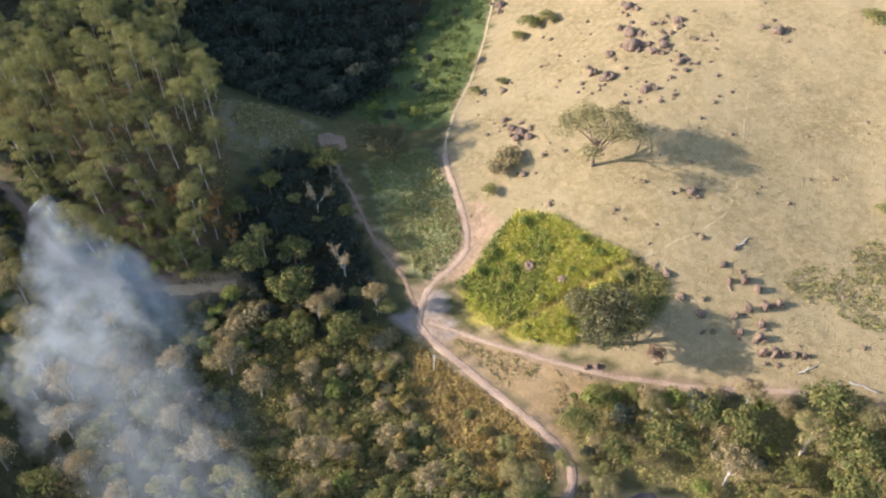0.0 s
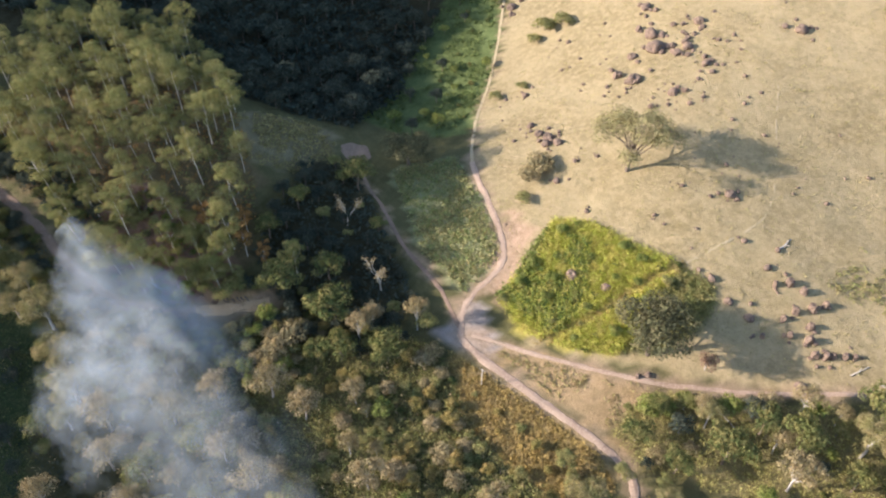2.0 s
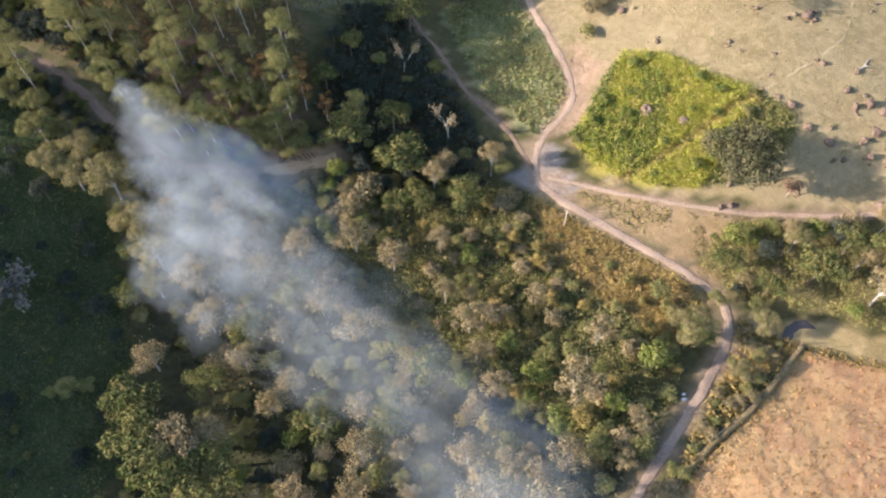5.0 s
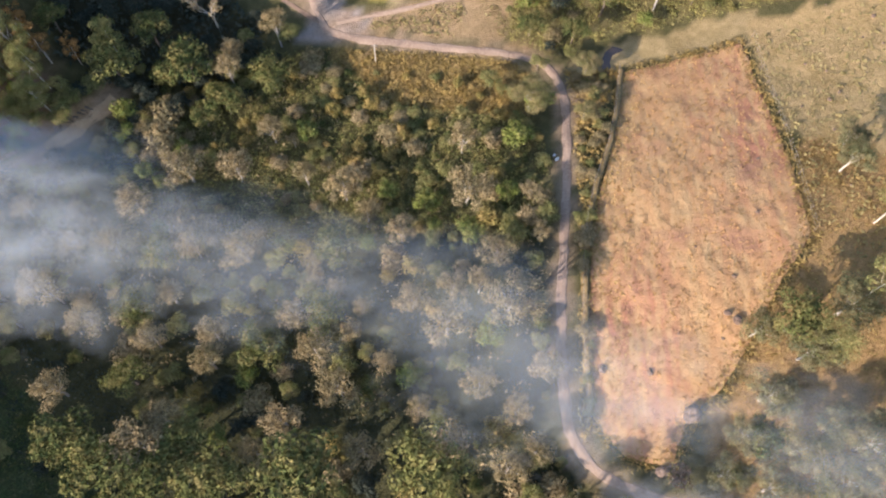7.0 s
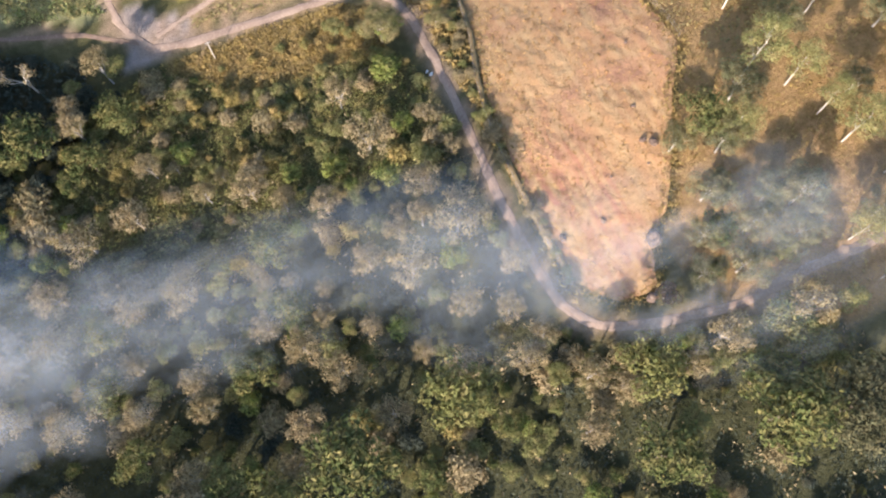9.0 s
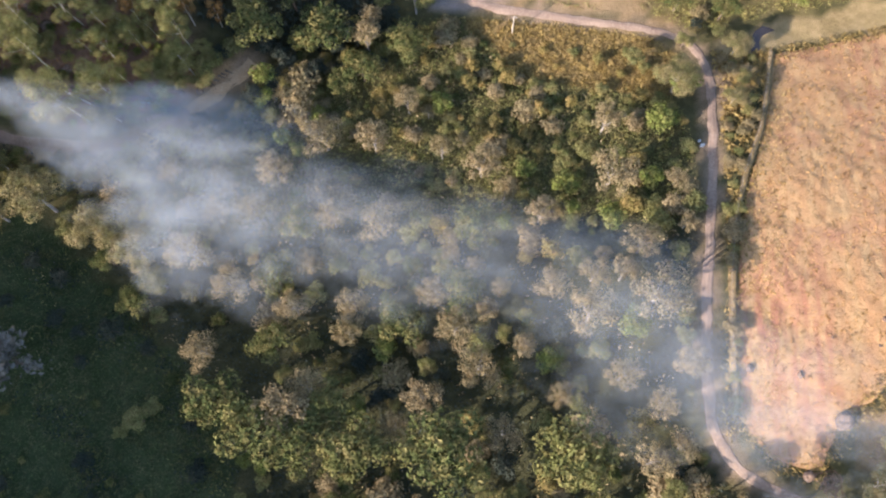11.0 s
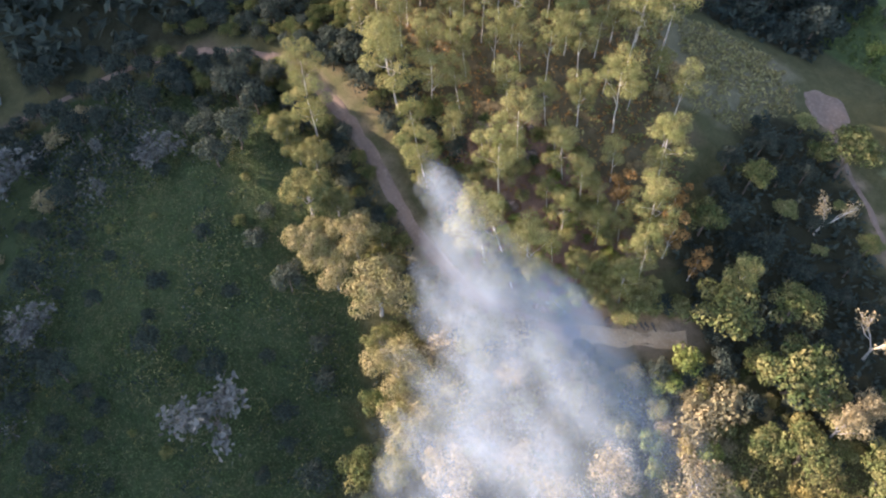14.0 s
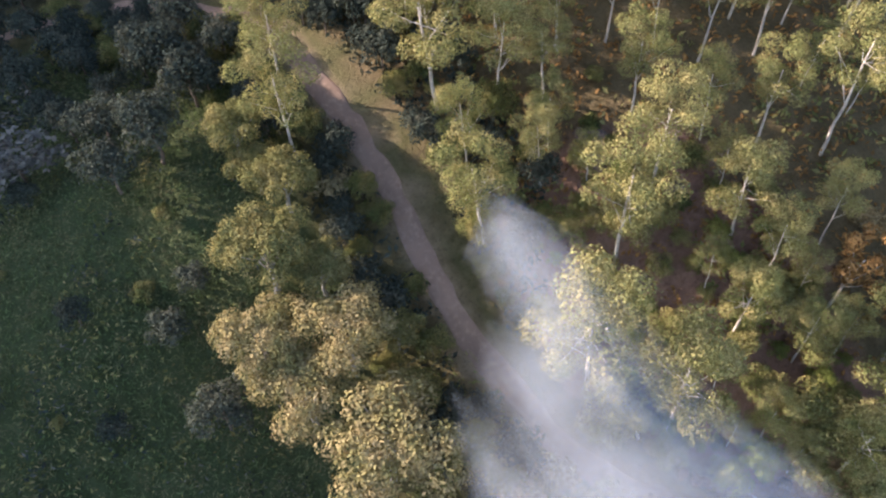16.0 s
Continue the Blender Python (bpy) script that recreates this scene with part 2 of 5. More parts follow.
def inside(poly, x, y):
    """Whether points lie in a polygon (numpy)."""
    x, y = np.asarray(x, float), np.asarray(y, float)
    hit = np.zeros(x.shape, bool)
    for (ax, ay), (bx, by) in zip(poly, poly[1:] + poly[:1]):
        if ay != by:
            hit ^= ((ay > y) != (by > y)) & (x < (bx - ax) * (y - ay) / (by - ay) + ax)
    return hit


def off_line(line, x, y):
    """Distance from points to a polyline (numpy)."""
    best = np.full(np.shape(x), 1e9)
    for (ax, ay), (bx, by) in zip(line, line[1:]):
        dx, dy = bx - ax, by - ay
        f = np.clip(((x - ax) * dx + (y - ay) * dy) / (dx * dx + dy * dy), 0, 1)
        best = np.minimum(best, np.hypot(x - ax - f * dx, y - ay - f * dy))
    return best


# ---- plan ----
MAIN_ROAD = [(-17.6, 66), (-14.7, 65.4), (-9.9, 64.9), (-4.4, 64.5), (0.7, 64.1), (5.6, 63.8), (10.6, 63.1), (13.4, 61.0), (14.7, 57),
             (14.8, 53), (14.4, 44), (13.7, 36), (13.2, 29), (12.9, 22), (13.1, 15), (14.3, 10.8), (17, 8.3), (22, 6.5), (30, 4.6), (38.8, 4.9), (52, 4.4), (75, 5)]
NORTH_TRACK = [(-17.6, 66), (-20, 69.5), (-20.7, 72.4), (-19.6, 75.6), (-19.4, 79.2), (-23, 82.7), (-27.6, 86.1), (-32.6, 89.3), (-36, 92.3)]
HILL_TRACK = [(-36, 92.3), (-38.3, 94.9), (-43.8, 103.7), (-50, 116.4), (-57.2, 129), (-64, 140)]
FOOT_PATH = [(-18.8, 67.2), (-25.2, 70.7), (-30.5, 71.8), (-36.4, 73.5), (-41.4, 76), (-46.5, 77.4), (-52, 80.6), (-55, 83)]
EAST_TRACK = [(-16.5, 67.2), (-13.2, 68.2), (-6.6, 69.6), (-2.2, 71), (3.6, 72.8), (9, 74.9), (13.9, 77.6), (18.8, 80.3), (23.3, 83.2), (27.9, 86.5), (37, 91)]
WEST_ROAD = [(-92.5, 34), (-88.1, 35.8), (-82.9, 36.3), (-79.9, 36.4), (-77.7, 36.6), (-75.5, 36.5), (-73.6, 36.5), (-71.9, 36.3), (-69.9, 36.1), (-68.1, 36), (-66.3, 35.9),
             (-64.3, 36.1), (-62.5, 36.4), (-60.5, 36.8), (-58.4, 37.3), (-55.9, 38.2), (-52.7, 40.5), (-50.6, 42.6), (-49.4, 44)]
SAND_TRACK = [(-49.4, 44), (-48.1, 45.7), (-46.3, 48.2), (-44.2, 51.1), (-43.4, 52.6)]
FAR_ROAD = [(-112, -30), (-111.9, -5.4), (-111.1, 3.6), (-109.2, 12.7), (-106.5, 20.8), (-100.8, 28.4), (-96, 31.8), (-92.5, 34)]
PASTURE_TRACK = [(-0.4, 126.5), (2.5, 119.8), (5.8, 112.8), (8, 107.8), (9.1, 103), (7.3, 98.2), (4.8, 93.5), (3.2, 90.3)]
ROADS = [(MAIN_ROAD, 0.8), (NORTH_TRACK, 0.8), (FOOT_PATH, 0.4), (EAST_TRACK, 0.75), (WEST_ROAD, 0.95), (FAR_ROAD, 0.6), (HILL_TRACK, 0.35), (SAND_TRACK, 1.0)]
FIELD = [(22.4, 61), (38.2, 65.3), (38.6, 61.4), (39.2, 51.9), (39.7, 44.2), (39.8, 34.5), (35.8, 29), (32.1, 22.6), (28.7, 17.3), (25.2, 14.3),
         (23.2, 9.4), (19, 10.1), (15.9, 14.1), (15.6, 22.4), (16.4, 32.4), (17.7, 39.9), (20, 48.3), (21.2, 54.7)]
CROP = [(-16.9, 87.7), (-11.4, 89.6), (-4.8, 89.3), (3, 90), (2.8, 85.9), (3, 79.5), (2.2, 75), (-2.4, 72.9), (-6.9, 71.7), (-11.4, 71.4), (-16.2, 73.3), (-16.8, 77), (-15.5, 81.2), (-16.5, 84.8)]
# weedy ground beside the crop; its cover colour includes the broad tree's shade
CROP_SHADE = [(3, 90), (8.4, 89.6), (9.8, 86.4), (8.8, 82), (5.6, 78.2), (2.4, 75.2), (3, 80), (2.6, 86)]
OCHRE = [(-18, 63.6), (-3.4, 63.4), (7.4, 62.3), (11.5, 59.5), (10, 53.5), (1.5, 54.5), (-7.6, 55.4), (-13, 58.5)]
VERGE = [(-14, 67), (-4, 66), (6, 65), (11, 64.5), (11, 70), (7, 74), (-2, 70.5)]
PADDOCK = [(-45.8, 82.9), (-40, 92), (-30, 86.5), (-21, 80), (-21, 72), (-31.8, 74)]
PASTURE = [(-17, 73), (-18, 80), (-25, 85), (-31, 89.6), (-37, 94.5), (-43.5, 103.5), (-49, 117), (-56, 129), (-62, 140), (-62, 330), (320, 330), (320, 95),
           (60, 96), (37, 91.5), (20, 82), (7, 75.5), (-8, 70.5)]
EAST_GRASS = [(23, 66), (40, 70), (120, 82), (120, 10), (50, 0), (43, 20), (41, 45), (39.5, 60), (39, 66)]
GUM_FLOOR = [(38, 32), (41, 48), (60, 44), (85, 30), (80, -5), (40, -2), (30, 6), (26, 12)]
FOREST_NORTH = [(-66, 36), (-55, 38), (-47, 43), (-40, 50), (-25, 62), (-18, 63), (-7, 55), (10, 53), (12, 48), (12, 36), (-20, 36), (-45, 28), (-60, 28)]
FOREST = [(-18, 63), (-12, 58), (-7, 55), (2, 54), (10, 53), (12, 48), (12, 20), (11.5, 12), (16, 5), (38, 1), (60, -40), (0, -40), (-30, -14), (-36, 6),
          (-45, 15), (-59, 27), (-64, 34), (-55, 37), (-47, 43), (-40, 50), (-32, 56), (-25, 62)]
SCRUB_WEST = [(-108, 14), (-100, -46), (-50, -40), (-62, -14), (-74, -4), (-86, 4), (-97, 18)]
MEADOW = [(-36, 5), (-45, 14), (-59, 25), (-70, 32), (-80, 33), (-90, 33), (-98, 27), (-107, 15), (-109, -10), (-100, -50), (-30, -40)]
GUM_HILL = [(-96, 42), (-82, 41), (-72, 41), (-62, 44), (-54, 49), (-51, 56), (-57, 63), (-66, 69), (-78, 75), (-96, 82), (-111, 75), (-116, 60)]
THICKET = [(-50, 56), (-42, 54), (-32, 58), (-26, 66), (-33, 70), (-43, 75), (-51, 79), (-56, 74), (-54, 66)]
STREAM_BUSH = [(7, 66), (13, 63.5), (18, 65.8), (26, 68), (42, 71.5), (62, 78), (60, 94), (38, 89.5), (29, 85), (20, 79.5), (13, 76), (8, 73)]
GREEN_GULLY = [(-62, 92), (-52, 92), (-42, 98), (-48, 114), (-56, 127), (-64, 140), (-80, 150), (-74, 125), (-66, 105)]
NORTH_WOOD = [(-72, 80), (-60, 88), (-64, 104), (-73, 125), (-80, 160), (-80, 240), (-240, 240), (-240, 60), (-130, 45), (-106, 60), (-88, 76)]
WEST_WOOD = [(-101, 31), (-109, 21), (-113, 10), (-127, 9), (-132, -14), (-114, -16), (-116, -60), (-240, -30), (-240, 60), (-130, 48), (-106, 46)]


KNOLL = [(-71, 68), (-62, 65), (-56, 70), (-55, 78), (-60, 84), (-67, 80), (-72, 75)]
BANK = [(-50, 46), (-46, 48.4), (-42.5, 52), (-44, 54.5), (-47.5, 51.5), (-50.5, 48.5)]
JUNCTION = [(-21.5, 64.2), (-16, 64.6), (-12, 66.5), (-13.5, 69.5), (-18.5, 72), (-21, 69)]
BARE_TOP = [(-21.5, 78), (-17, 73), (-14.5, 73.5), (-17, 79), (-18.5, 85), (-25, 87.5), (-23, 83)]


def link(name, mesh, material, parent=None, label=""):
    ob = new(name, mesh)
    if material:
        mesh.materials.append(material)
    if parent:
        ob.parent = parent
    return tagged(ob, label) if label else ob


def raw(name, verts, faces, smooth=False):
    me = bpy.data.meshes.new(name)
    me.from_pydata(verts, [], faces)
    if smooth:
        me.polygons.foreach_set("use_smooth", [True] * len(faces))
    me.update()
    return me


# ---- ground ----
def build_ground():
    def axis(lo, hi, step):
        core = list(np.arange(lo, hi, step))
        out = [step * 1.35 ** k for k in range(1, 20)]
        far, left, right = 0.0, [], []
        for d in out:
            far += d
            left.append(lo - far)
            right.append(core[-1] + far)
        return np.array(left[::-1] + core + right)
    xs, ys = axis(-140, 90, 1.25), axis(-45, 175, 1.25)
    gx, gy = np.meshgrid(xs, ys)
    z = height(gx, gy)
    near = (gx > -150) & (gx < 100) & (gy > -55) & (gy < 185)
    verts = []
    for a, b, c, n in zip(gx.ravel(), gy.ravel(), z.ravel(), near.ravel()):
        verts.append((a, b, zof(a, b) if n else c))
    w = len(xs)
    faces = [(j * w + i, j * w + i + 1, (j + 1) * w + i + 1, (j + 1) * w + i) for j in range(len(ys) - 1) for i in range(w - 1)]
    me = raw("ground", verts, faces, True)
    jx = gx + np.array([1.3 * noise.noise((a * 0.35, b * 0.35, 7)) for a, b in zip(gx.ravel(), gy.ravel())]).reshape(gx.shape)
    jy = gy + np.array([1.3 * noise.noise((a * 0.35, b * 0.35, 17)) for a, b in zip(gx.ravel(), gy.ravel())]).reshape(gx.shape)
    col = np.zeros((*gx.shape, 4))
    col[:] = (0.11, 0.10, 0.045, 1)
    # FOREST floor is coloured darker to stand for shade between the trees
    # MEADOW green is set low to deepen the ridge's shade on it
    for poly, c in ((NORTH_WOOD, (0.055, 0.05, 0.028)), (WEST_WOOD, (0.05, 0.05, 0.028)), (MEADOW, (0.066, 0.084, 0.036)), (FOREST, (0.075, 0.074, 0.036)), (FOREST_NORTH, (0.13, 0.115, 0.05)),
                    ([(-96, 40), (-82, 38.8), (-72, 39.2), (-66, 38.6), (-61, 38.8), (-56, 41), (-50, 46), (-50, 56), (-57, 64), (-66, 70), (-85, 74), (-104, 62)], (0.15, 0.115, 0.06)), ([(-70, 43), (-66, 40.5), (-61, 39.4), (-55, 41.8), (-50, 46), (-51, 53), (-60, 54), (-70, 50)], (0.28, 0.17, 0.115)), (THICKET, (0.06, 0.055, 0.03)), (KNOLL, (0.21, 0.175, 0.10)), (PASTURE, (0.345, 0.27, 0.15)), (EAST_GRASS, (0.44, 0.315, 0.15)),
                    # PADDOCK cover is lightened to stand for patches of sun on it
                    (GUM_FLOOR, (0.36, 0.23, 0.10)), (GREEN_GULLY, (0.11, 0.135, 0.05)), (PADDOCK, (0.30, 0.29, 0.15)), (OCHRE, (0.36, 0.255, 0.105)),
                    # STREAM_BUSH ground is darkened to make shady gaps between its bushes
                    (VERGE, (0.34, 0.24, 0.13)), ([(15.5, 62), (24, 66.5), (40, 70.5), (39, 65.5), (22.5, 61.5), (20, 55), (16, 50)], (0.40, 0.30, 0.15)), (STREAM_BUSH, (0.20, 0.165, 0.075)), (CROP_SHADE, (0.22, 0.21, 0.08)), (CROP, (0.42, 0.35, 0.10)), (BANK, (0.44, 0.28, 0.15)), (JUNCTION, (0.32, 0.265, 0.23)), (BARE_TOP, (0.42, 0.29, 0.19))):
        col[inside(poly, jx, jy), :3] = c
    for line, half in ROADS:
        d = off_line(line, jx, jy)
        rim = np.clip(1.6 - d / (half * (0.8 if line in (WEST_ROAD, EAST_TRACK, FAR_ROAD) else 1.15)), 0, 0.75)[..., None]
        # the far lane's verge takes a darker tint, for the shade it lies in
        col[..., :3] = col[..., :3] * (1 - rim) + np.array((0.13, 0.10, 0.07) if line is FAR_ROAD else (0.34, 0.24, 0.16)) * rim
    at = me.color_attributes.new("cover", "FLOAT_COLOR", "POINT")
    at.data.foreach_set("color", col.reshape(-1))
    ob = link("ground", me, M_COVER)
    tagged(ob, "hilly ground with dry pasture, meadow and forest floor", "ground", kind="structure")


def build_strip(name, line, half, material, label, lift=0.05, ruts=True):
    """A worn track laid over the ground, with two wheel ruts and ragged rims."""
    pts = []
    for (ax, ay), (bx, by) in zip(line, line[1:]):
        n = max(2, int(math.hypot(bx - ax, by - ay) / 0.7))
        pts += [(ax + (bx - ax) * k / n, ay + (by - ay) * k / n) for k in range(n)]
    pts.append(line[-1])
    p = np.array(pts)
    for _ in range(6):
        p[1:-1] = (p[:-2] + 2 * p[1:-1] + p[2:]) / 4
    verts, faces, cols = [], [], 9
    for k, (x, y) in enumerate(p):
        a, b = p[max(k - 1, 0)], p[min(k + 1, len(p) - 1)]
        dx, dy = b - a
        n = math.hypot(dx, dy) or 1
        for c in range(cols):
            u = c / (cols - 1) * 2 - 1
            wob = 1 + (0.5 * noise.noise((x * 0.5, y * 0.5, 9 if u > 0 else 5)) + 0.3 * noise.noise((x * 1.7, y * 1.7, 9 if u > 0 else 5))) * (abs(u) > 0.7)
            px, py = x - dy / n * u * half * wob, y + dx / n * u * half * wob
            rut = -0.05 if ruts and 0.35 < abs(u) < 0.65 else 0.0
            edge = -0.14 if abs(u) == 1 else 0.0
            verts.append((px, py, zof(px, py) + lift + rut + edge + 0.02 * noise.noise((px * 2, py * 2, 1))))
    for k in range(len(p) - 1):
        for c in range(cols - 1):
            i = k * cols + c
            faces.append((i, i + 1, i + cols + 1, i + cols))
    ob = link(name, raw(name, verts, faces, True), material)
    return tagged(ob, label, "road", kind="structure")


def build_patch(name, poly, rings, around, lift, rough, material, label, category, furrow=0.0, flat=None, kind="structure"):
    """A patch of other ground laid over the sheet in rings round its middle, with its own relief and a ragged rim."""
    cx, cy = sum(p[0] for p in poly) / len(poly), sum(p[1] for p in poly) / len(poly)
    ring, total = [], 0.0
    pairs = list(zip(poly, poly[1:] + poly[:1]))
    length = sum(math.dist(a, b) for a, b in pairs)
    for a, b in pairs:
        n = max(1, round(around * math.dist(a, b) / length))
        ring += [(a[0] + (b[0] - a[0]) * k / n, a[1] + (b[1] - a[1]) * k / n) for k in range(n)]
    p = np.array(ring)
    for _ in range(2):
        p = (np.roll(p, 1, 0) + 2 * p + np.roll(p, -1, 0)) / 4
    verts, faces, n = [(cx, cy, flat if flat is not None else zof(cx, cy) + lift)], [], len(p)
    for r in range(1, rings + 1):
        f = r / rings
        for x, y in p:
            x, y = cx + (x - cx) * f, cy + (y - cy) * f
            x, y = x + 0.22 * noise.noise((x * 0.9, y * 0.9, 2)), y + 0.22 * noise.noise((x * 0.9, y * 0.9, 12))
            z = flat if flat is not None else zof(x, y) + lift + rough * (noise.noise((x * 0.8, y * 0.8, 4)) + 0.6 * noise.noise((x * 2.1, y * 2.1, 8)))
            if furrow:
                z += furrow * math.sin((x * 0.98 - y * 0.17) * 5.2 + 1.5 * noise.noise((x * 0.1, y * 0.1, 0)))
            if flat is None and r == rings:
                z -= lift + 0.2
            verts.append((x, y, z))
    for k in range(n):
        faces.append((0, 1 + k, 1 + (k + 1) % n))
        for r in range(rings - 1):
            a, b = 1 + r * n + k, 1 + r * n + (k + 1) % n
            faces.append((a, a + n, b + n, b))
    ob = link(name, raw(name, verts, faces, True), material)
    return tagged(ob, label, category, kind=kind)


build_ground()
build_strip("road", MAIN_ROAD, 0.58, M_ROAD, "pale rutted dirt road through scrub", 0.08)
build_strip("road", NORTH_TRACK, 0.5, M_ROAD, "reddish rutted dirt track along the pasture", 0.08)
build_strip("road", SAND_TRACK, 0.85, M_SAND, "sandy orange end of the road on a bank", 0.07)
build_strip("path", HILL_TRACK, 0.32, M_TRODDEN, "worn grassy track climbing along the pasture", 0.02, False)
build_strip("road", EAST_TRACK, 0.34, M_ROAD, "worn dirt track at the foot of the pasture", 0.06)
build_strip("road", WEST_ROAD, 0.75, M_ROAD_GREY, "grey-brown dirt road under tall gum trees", 0.08)
build_strip("road", FAR_ROAD, 0.5, M_ROAD_GREY, "narrow dirt lane past the meadow, shade tinted into its verge", 0.06)
build_strip("path", FOOT_PATH, 0.35, M_ROAD_GREY, "narrow trodden footpath through shaded grass", 0.05, False)
build_strip("path", PASTURE_TRACK, 0.2, M_TRODDEN, "faint cattle track across dry pasture", 0.0, False)
build_patch("field", FIELD, 90, 300, 0.10, 0.045, M_FIELD, "cleared reddish-brown field with dry stubble", "field")
build_patch("mud_hollow", [(-57, 81), (-56.4, 84), (-53.6, 85.4), (-50.2, 83), (-50.8, 80), (-52, 79), (-54.5, 79.4)], 6, 40, 0.05, 0.03, M_ROAD_GREY, "trampled grey mud hollow beside the paddock", "mud")
build_patch("pond", [(19.6, 62.6), (21.3, 65.6), (24.2, 64), (22.7, 60.9), (20.1, 60)], 4, 30, 0, 0, M_WATER, "small brown muddy pool beside the field", "pond", flat=min(zof(x, y) for x, y in ((19.6, 62.6), (21.3, 65.6), (24.2, 64), (22.7, 60.9))) + 0.18)


# ---- plants ----
rng = random.Random(11)


def tube(verts, faces, path, sides=6):
    """Adds a tapering round limb along a path of (point, radius)."""
    first = len(verts)
    for k, (p, r) in enumerate(path):
        a = Vector(path[max(k - 1, 0)][0])
        b = Vector(path[min(k + 1, len(path) - 1)][0])
        d = (b - a).normalized() if (b - a).length > 1e-6 else Vector((0, 0, 1))
        u = d.orthogonal().normalized()
        v = d.cross(u)
        for s in range(sides):
            w = 2 * math.pi * s / sides
            verts.append(tuple(Vector(p) + r * (math.cos(w) * u + math.sin(w) * v)))
    for k in range(len(path) - 1):
        for s in range(sides):
            i, j = first + k * sides + s, first + k * sides + (s + 1) % sides
            faces.append((i, j, j + sides, i + sides))
    last = first + (len(path) - 1) * sides
    faces.append(tuple(range(last, last + sides)))


def leaf(verts, faces, at, normal, size, long=1.5):
    """Adds one spray of leaves: a folded diamond."""
    n = normal.normalized()
    u = n.orthogonal().normalized()
    u = (Matrix.Rotation(rng.uniform(0, 6.28), 3, n) @ u)
    v = n.cross(u)
    i = len(verts)
    fold = n * size * 0.25
    verts += [tuple(at - u * size * long), tuple(at - v * size * 0.7 + fold), tuple(at + u * size * long), tuple(at + v * size * 0.7 + fold)]
    faces += [(i, i + 1, i + 2), (i, i + 2, i + 3)]


def crown_mesh(name, clumps, count, size, long=1.5, droop=0.0, shell=0.55):
    verts, faces = [], []
    total = sum(r * r for _, r, _ in clumps)
    for c, r, flat in clumps:
        c = Vector(c)
        for _ in range(int(count * r * r / total)):
            d = Vector((rng.gauss(0, 1), rng.gauss(0, 1), rng.gauss(0.25, 1))).normalized()
            k = r * (shell + (1 - shell) * rng.random() ** 0.6) * rng.uniform(0.85, 1.12)
            at = c + Vector((d.x * k, d.y * k, d.z * k * flat - droop * rng.random() * r))
            nrm = d + Vector((rng.uniform(-0.7, 0.7), rng.uniform(-0.7, 0.7), rng.uniform(-0.4, 0.8)))
            leaf(verts, faces, at, nrm, size * rng.uniform(0.6, 1.3), long)
    return raw(name, verts, faces)


def wander(a, b, n, r0, r1, jitter):
    a, b = Vector(a), Vector(b)
    out = []
    for k in range(n + 1):
        f = k / n
        p = a.lerp(b, f)
        if 0 < k < n:
            p += Vector((rng.uniform(-1, 1), rng.uniform(-1, 1), rng.uniform(-0.5, 0.5))) * jitter
        out.append((p, r0 + (r1 - r0) * f))
    return out


def make_tree(name, tall, trunk_r, crown, leaves, size, bark_mat, leaf_mat, label, limbs=5, fork=0.4, long=1.5, droop=0.0, lean=0.0, category="tree", shell=0.55):
    """A trunk with limbs (top level) and its crown; crown is a list of (centre, radius, flatness)."""
    verts, faces = [], []
    top = Vector((lean * tall, 0, max(tall * 0.5, sum(c[2] for c, _, _ in crown) / len(crown))))
    stem = wander((0, 0, -0.6), top, 6, trunk_r, trunk_r * 0.35, tall * (0.006 if tall > 9 else 0.015))
    tube(verts, faces, stem)
    for c, r, _ in crown[:limbs]:
        k = min(5, max(1, round(6 * (fork + 0.4 * rng.random()))))
        tube(verts, faces, wander(stem[k][0], Vector(c), 4, stem[k][1] * 0.42, trunk_r * 0.08, r * 0.12), 5)
    trunk = link(name, raw("trunk", verts, faces, True), bark_mat)
    link("crown", crown_mesh("crown", crown, leaves, size, long, droop, shell), leaf_mat, trunk)
    trunk.location = (0, 0, -400)
    return tagged(trunk, label, category)


def blob_crown(radius, z, n, spread=0.62, flat=0.75, lump=0.44):
    """Clumps that fill a rounded crown with an uneven outline."""
    out = []
    for k in range(n):
        a = k * 2.4 + rng.uniform(-0.4, 0.4)
        d = radius * spread * math.sqrt((k + 0.4) / n) * rng.uniform(0.85, 1.2)
        r = radius * lump * rng.uniform(0.75, 1.2)
        out.append(((math.cos(a) * d, math.sin(a) * d, z + (1 - (d / radius) ** 2) * radius * 0.45 + rng.uniform(-0.15, 0.15) * radius), r, flat))
    return out


def gum_crown(tall, n, wide, low=0.5):
    """Rounded tufts in tiers: the widest at mid height, small domes at the top."""
    out = []
    for k in range(n):
        a = k * 2.4 + rng.uniform(-0.5, 0.5)
        f = low + (1 - low) * (k + rng.random()) / n
        d = wide * (0.4 + 0.6 * math.sin(math.pi * min(1, (f - low + 0.08) / (1.05 - low) * 0.9))) * rng.uniform(0.35, 1.0)
        out.append(((math.cos(a) * d, math.sin(a) * d, tall * f - 0.12 * d), wide * rng.uniform(0.28, 0.46), 0.68))
    return out


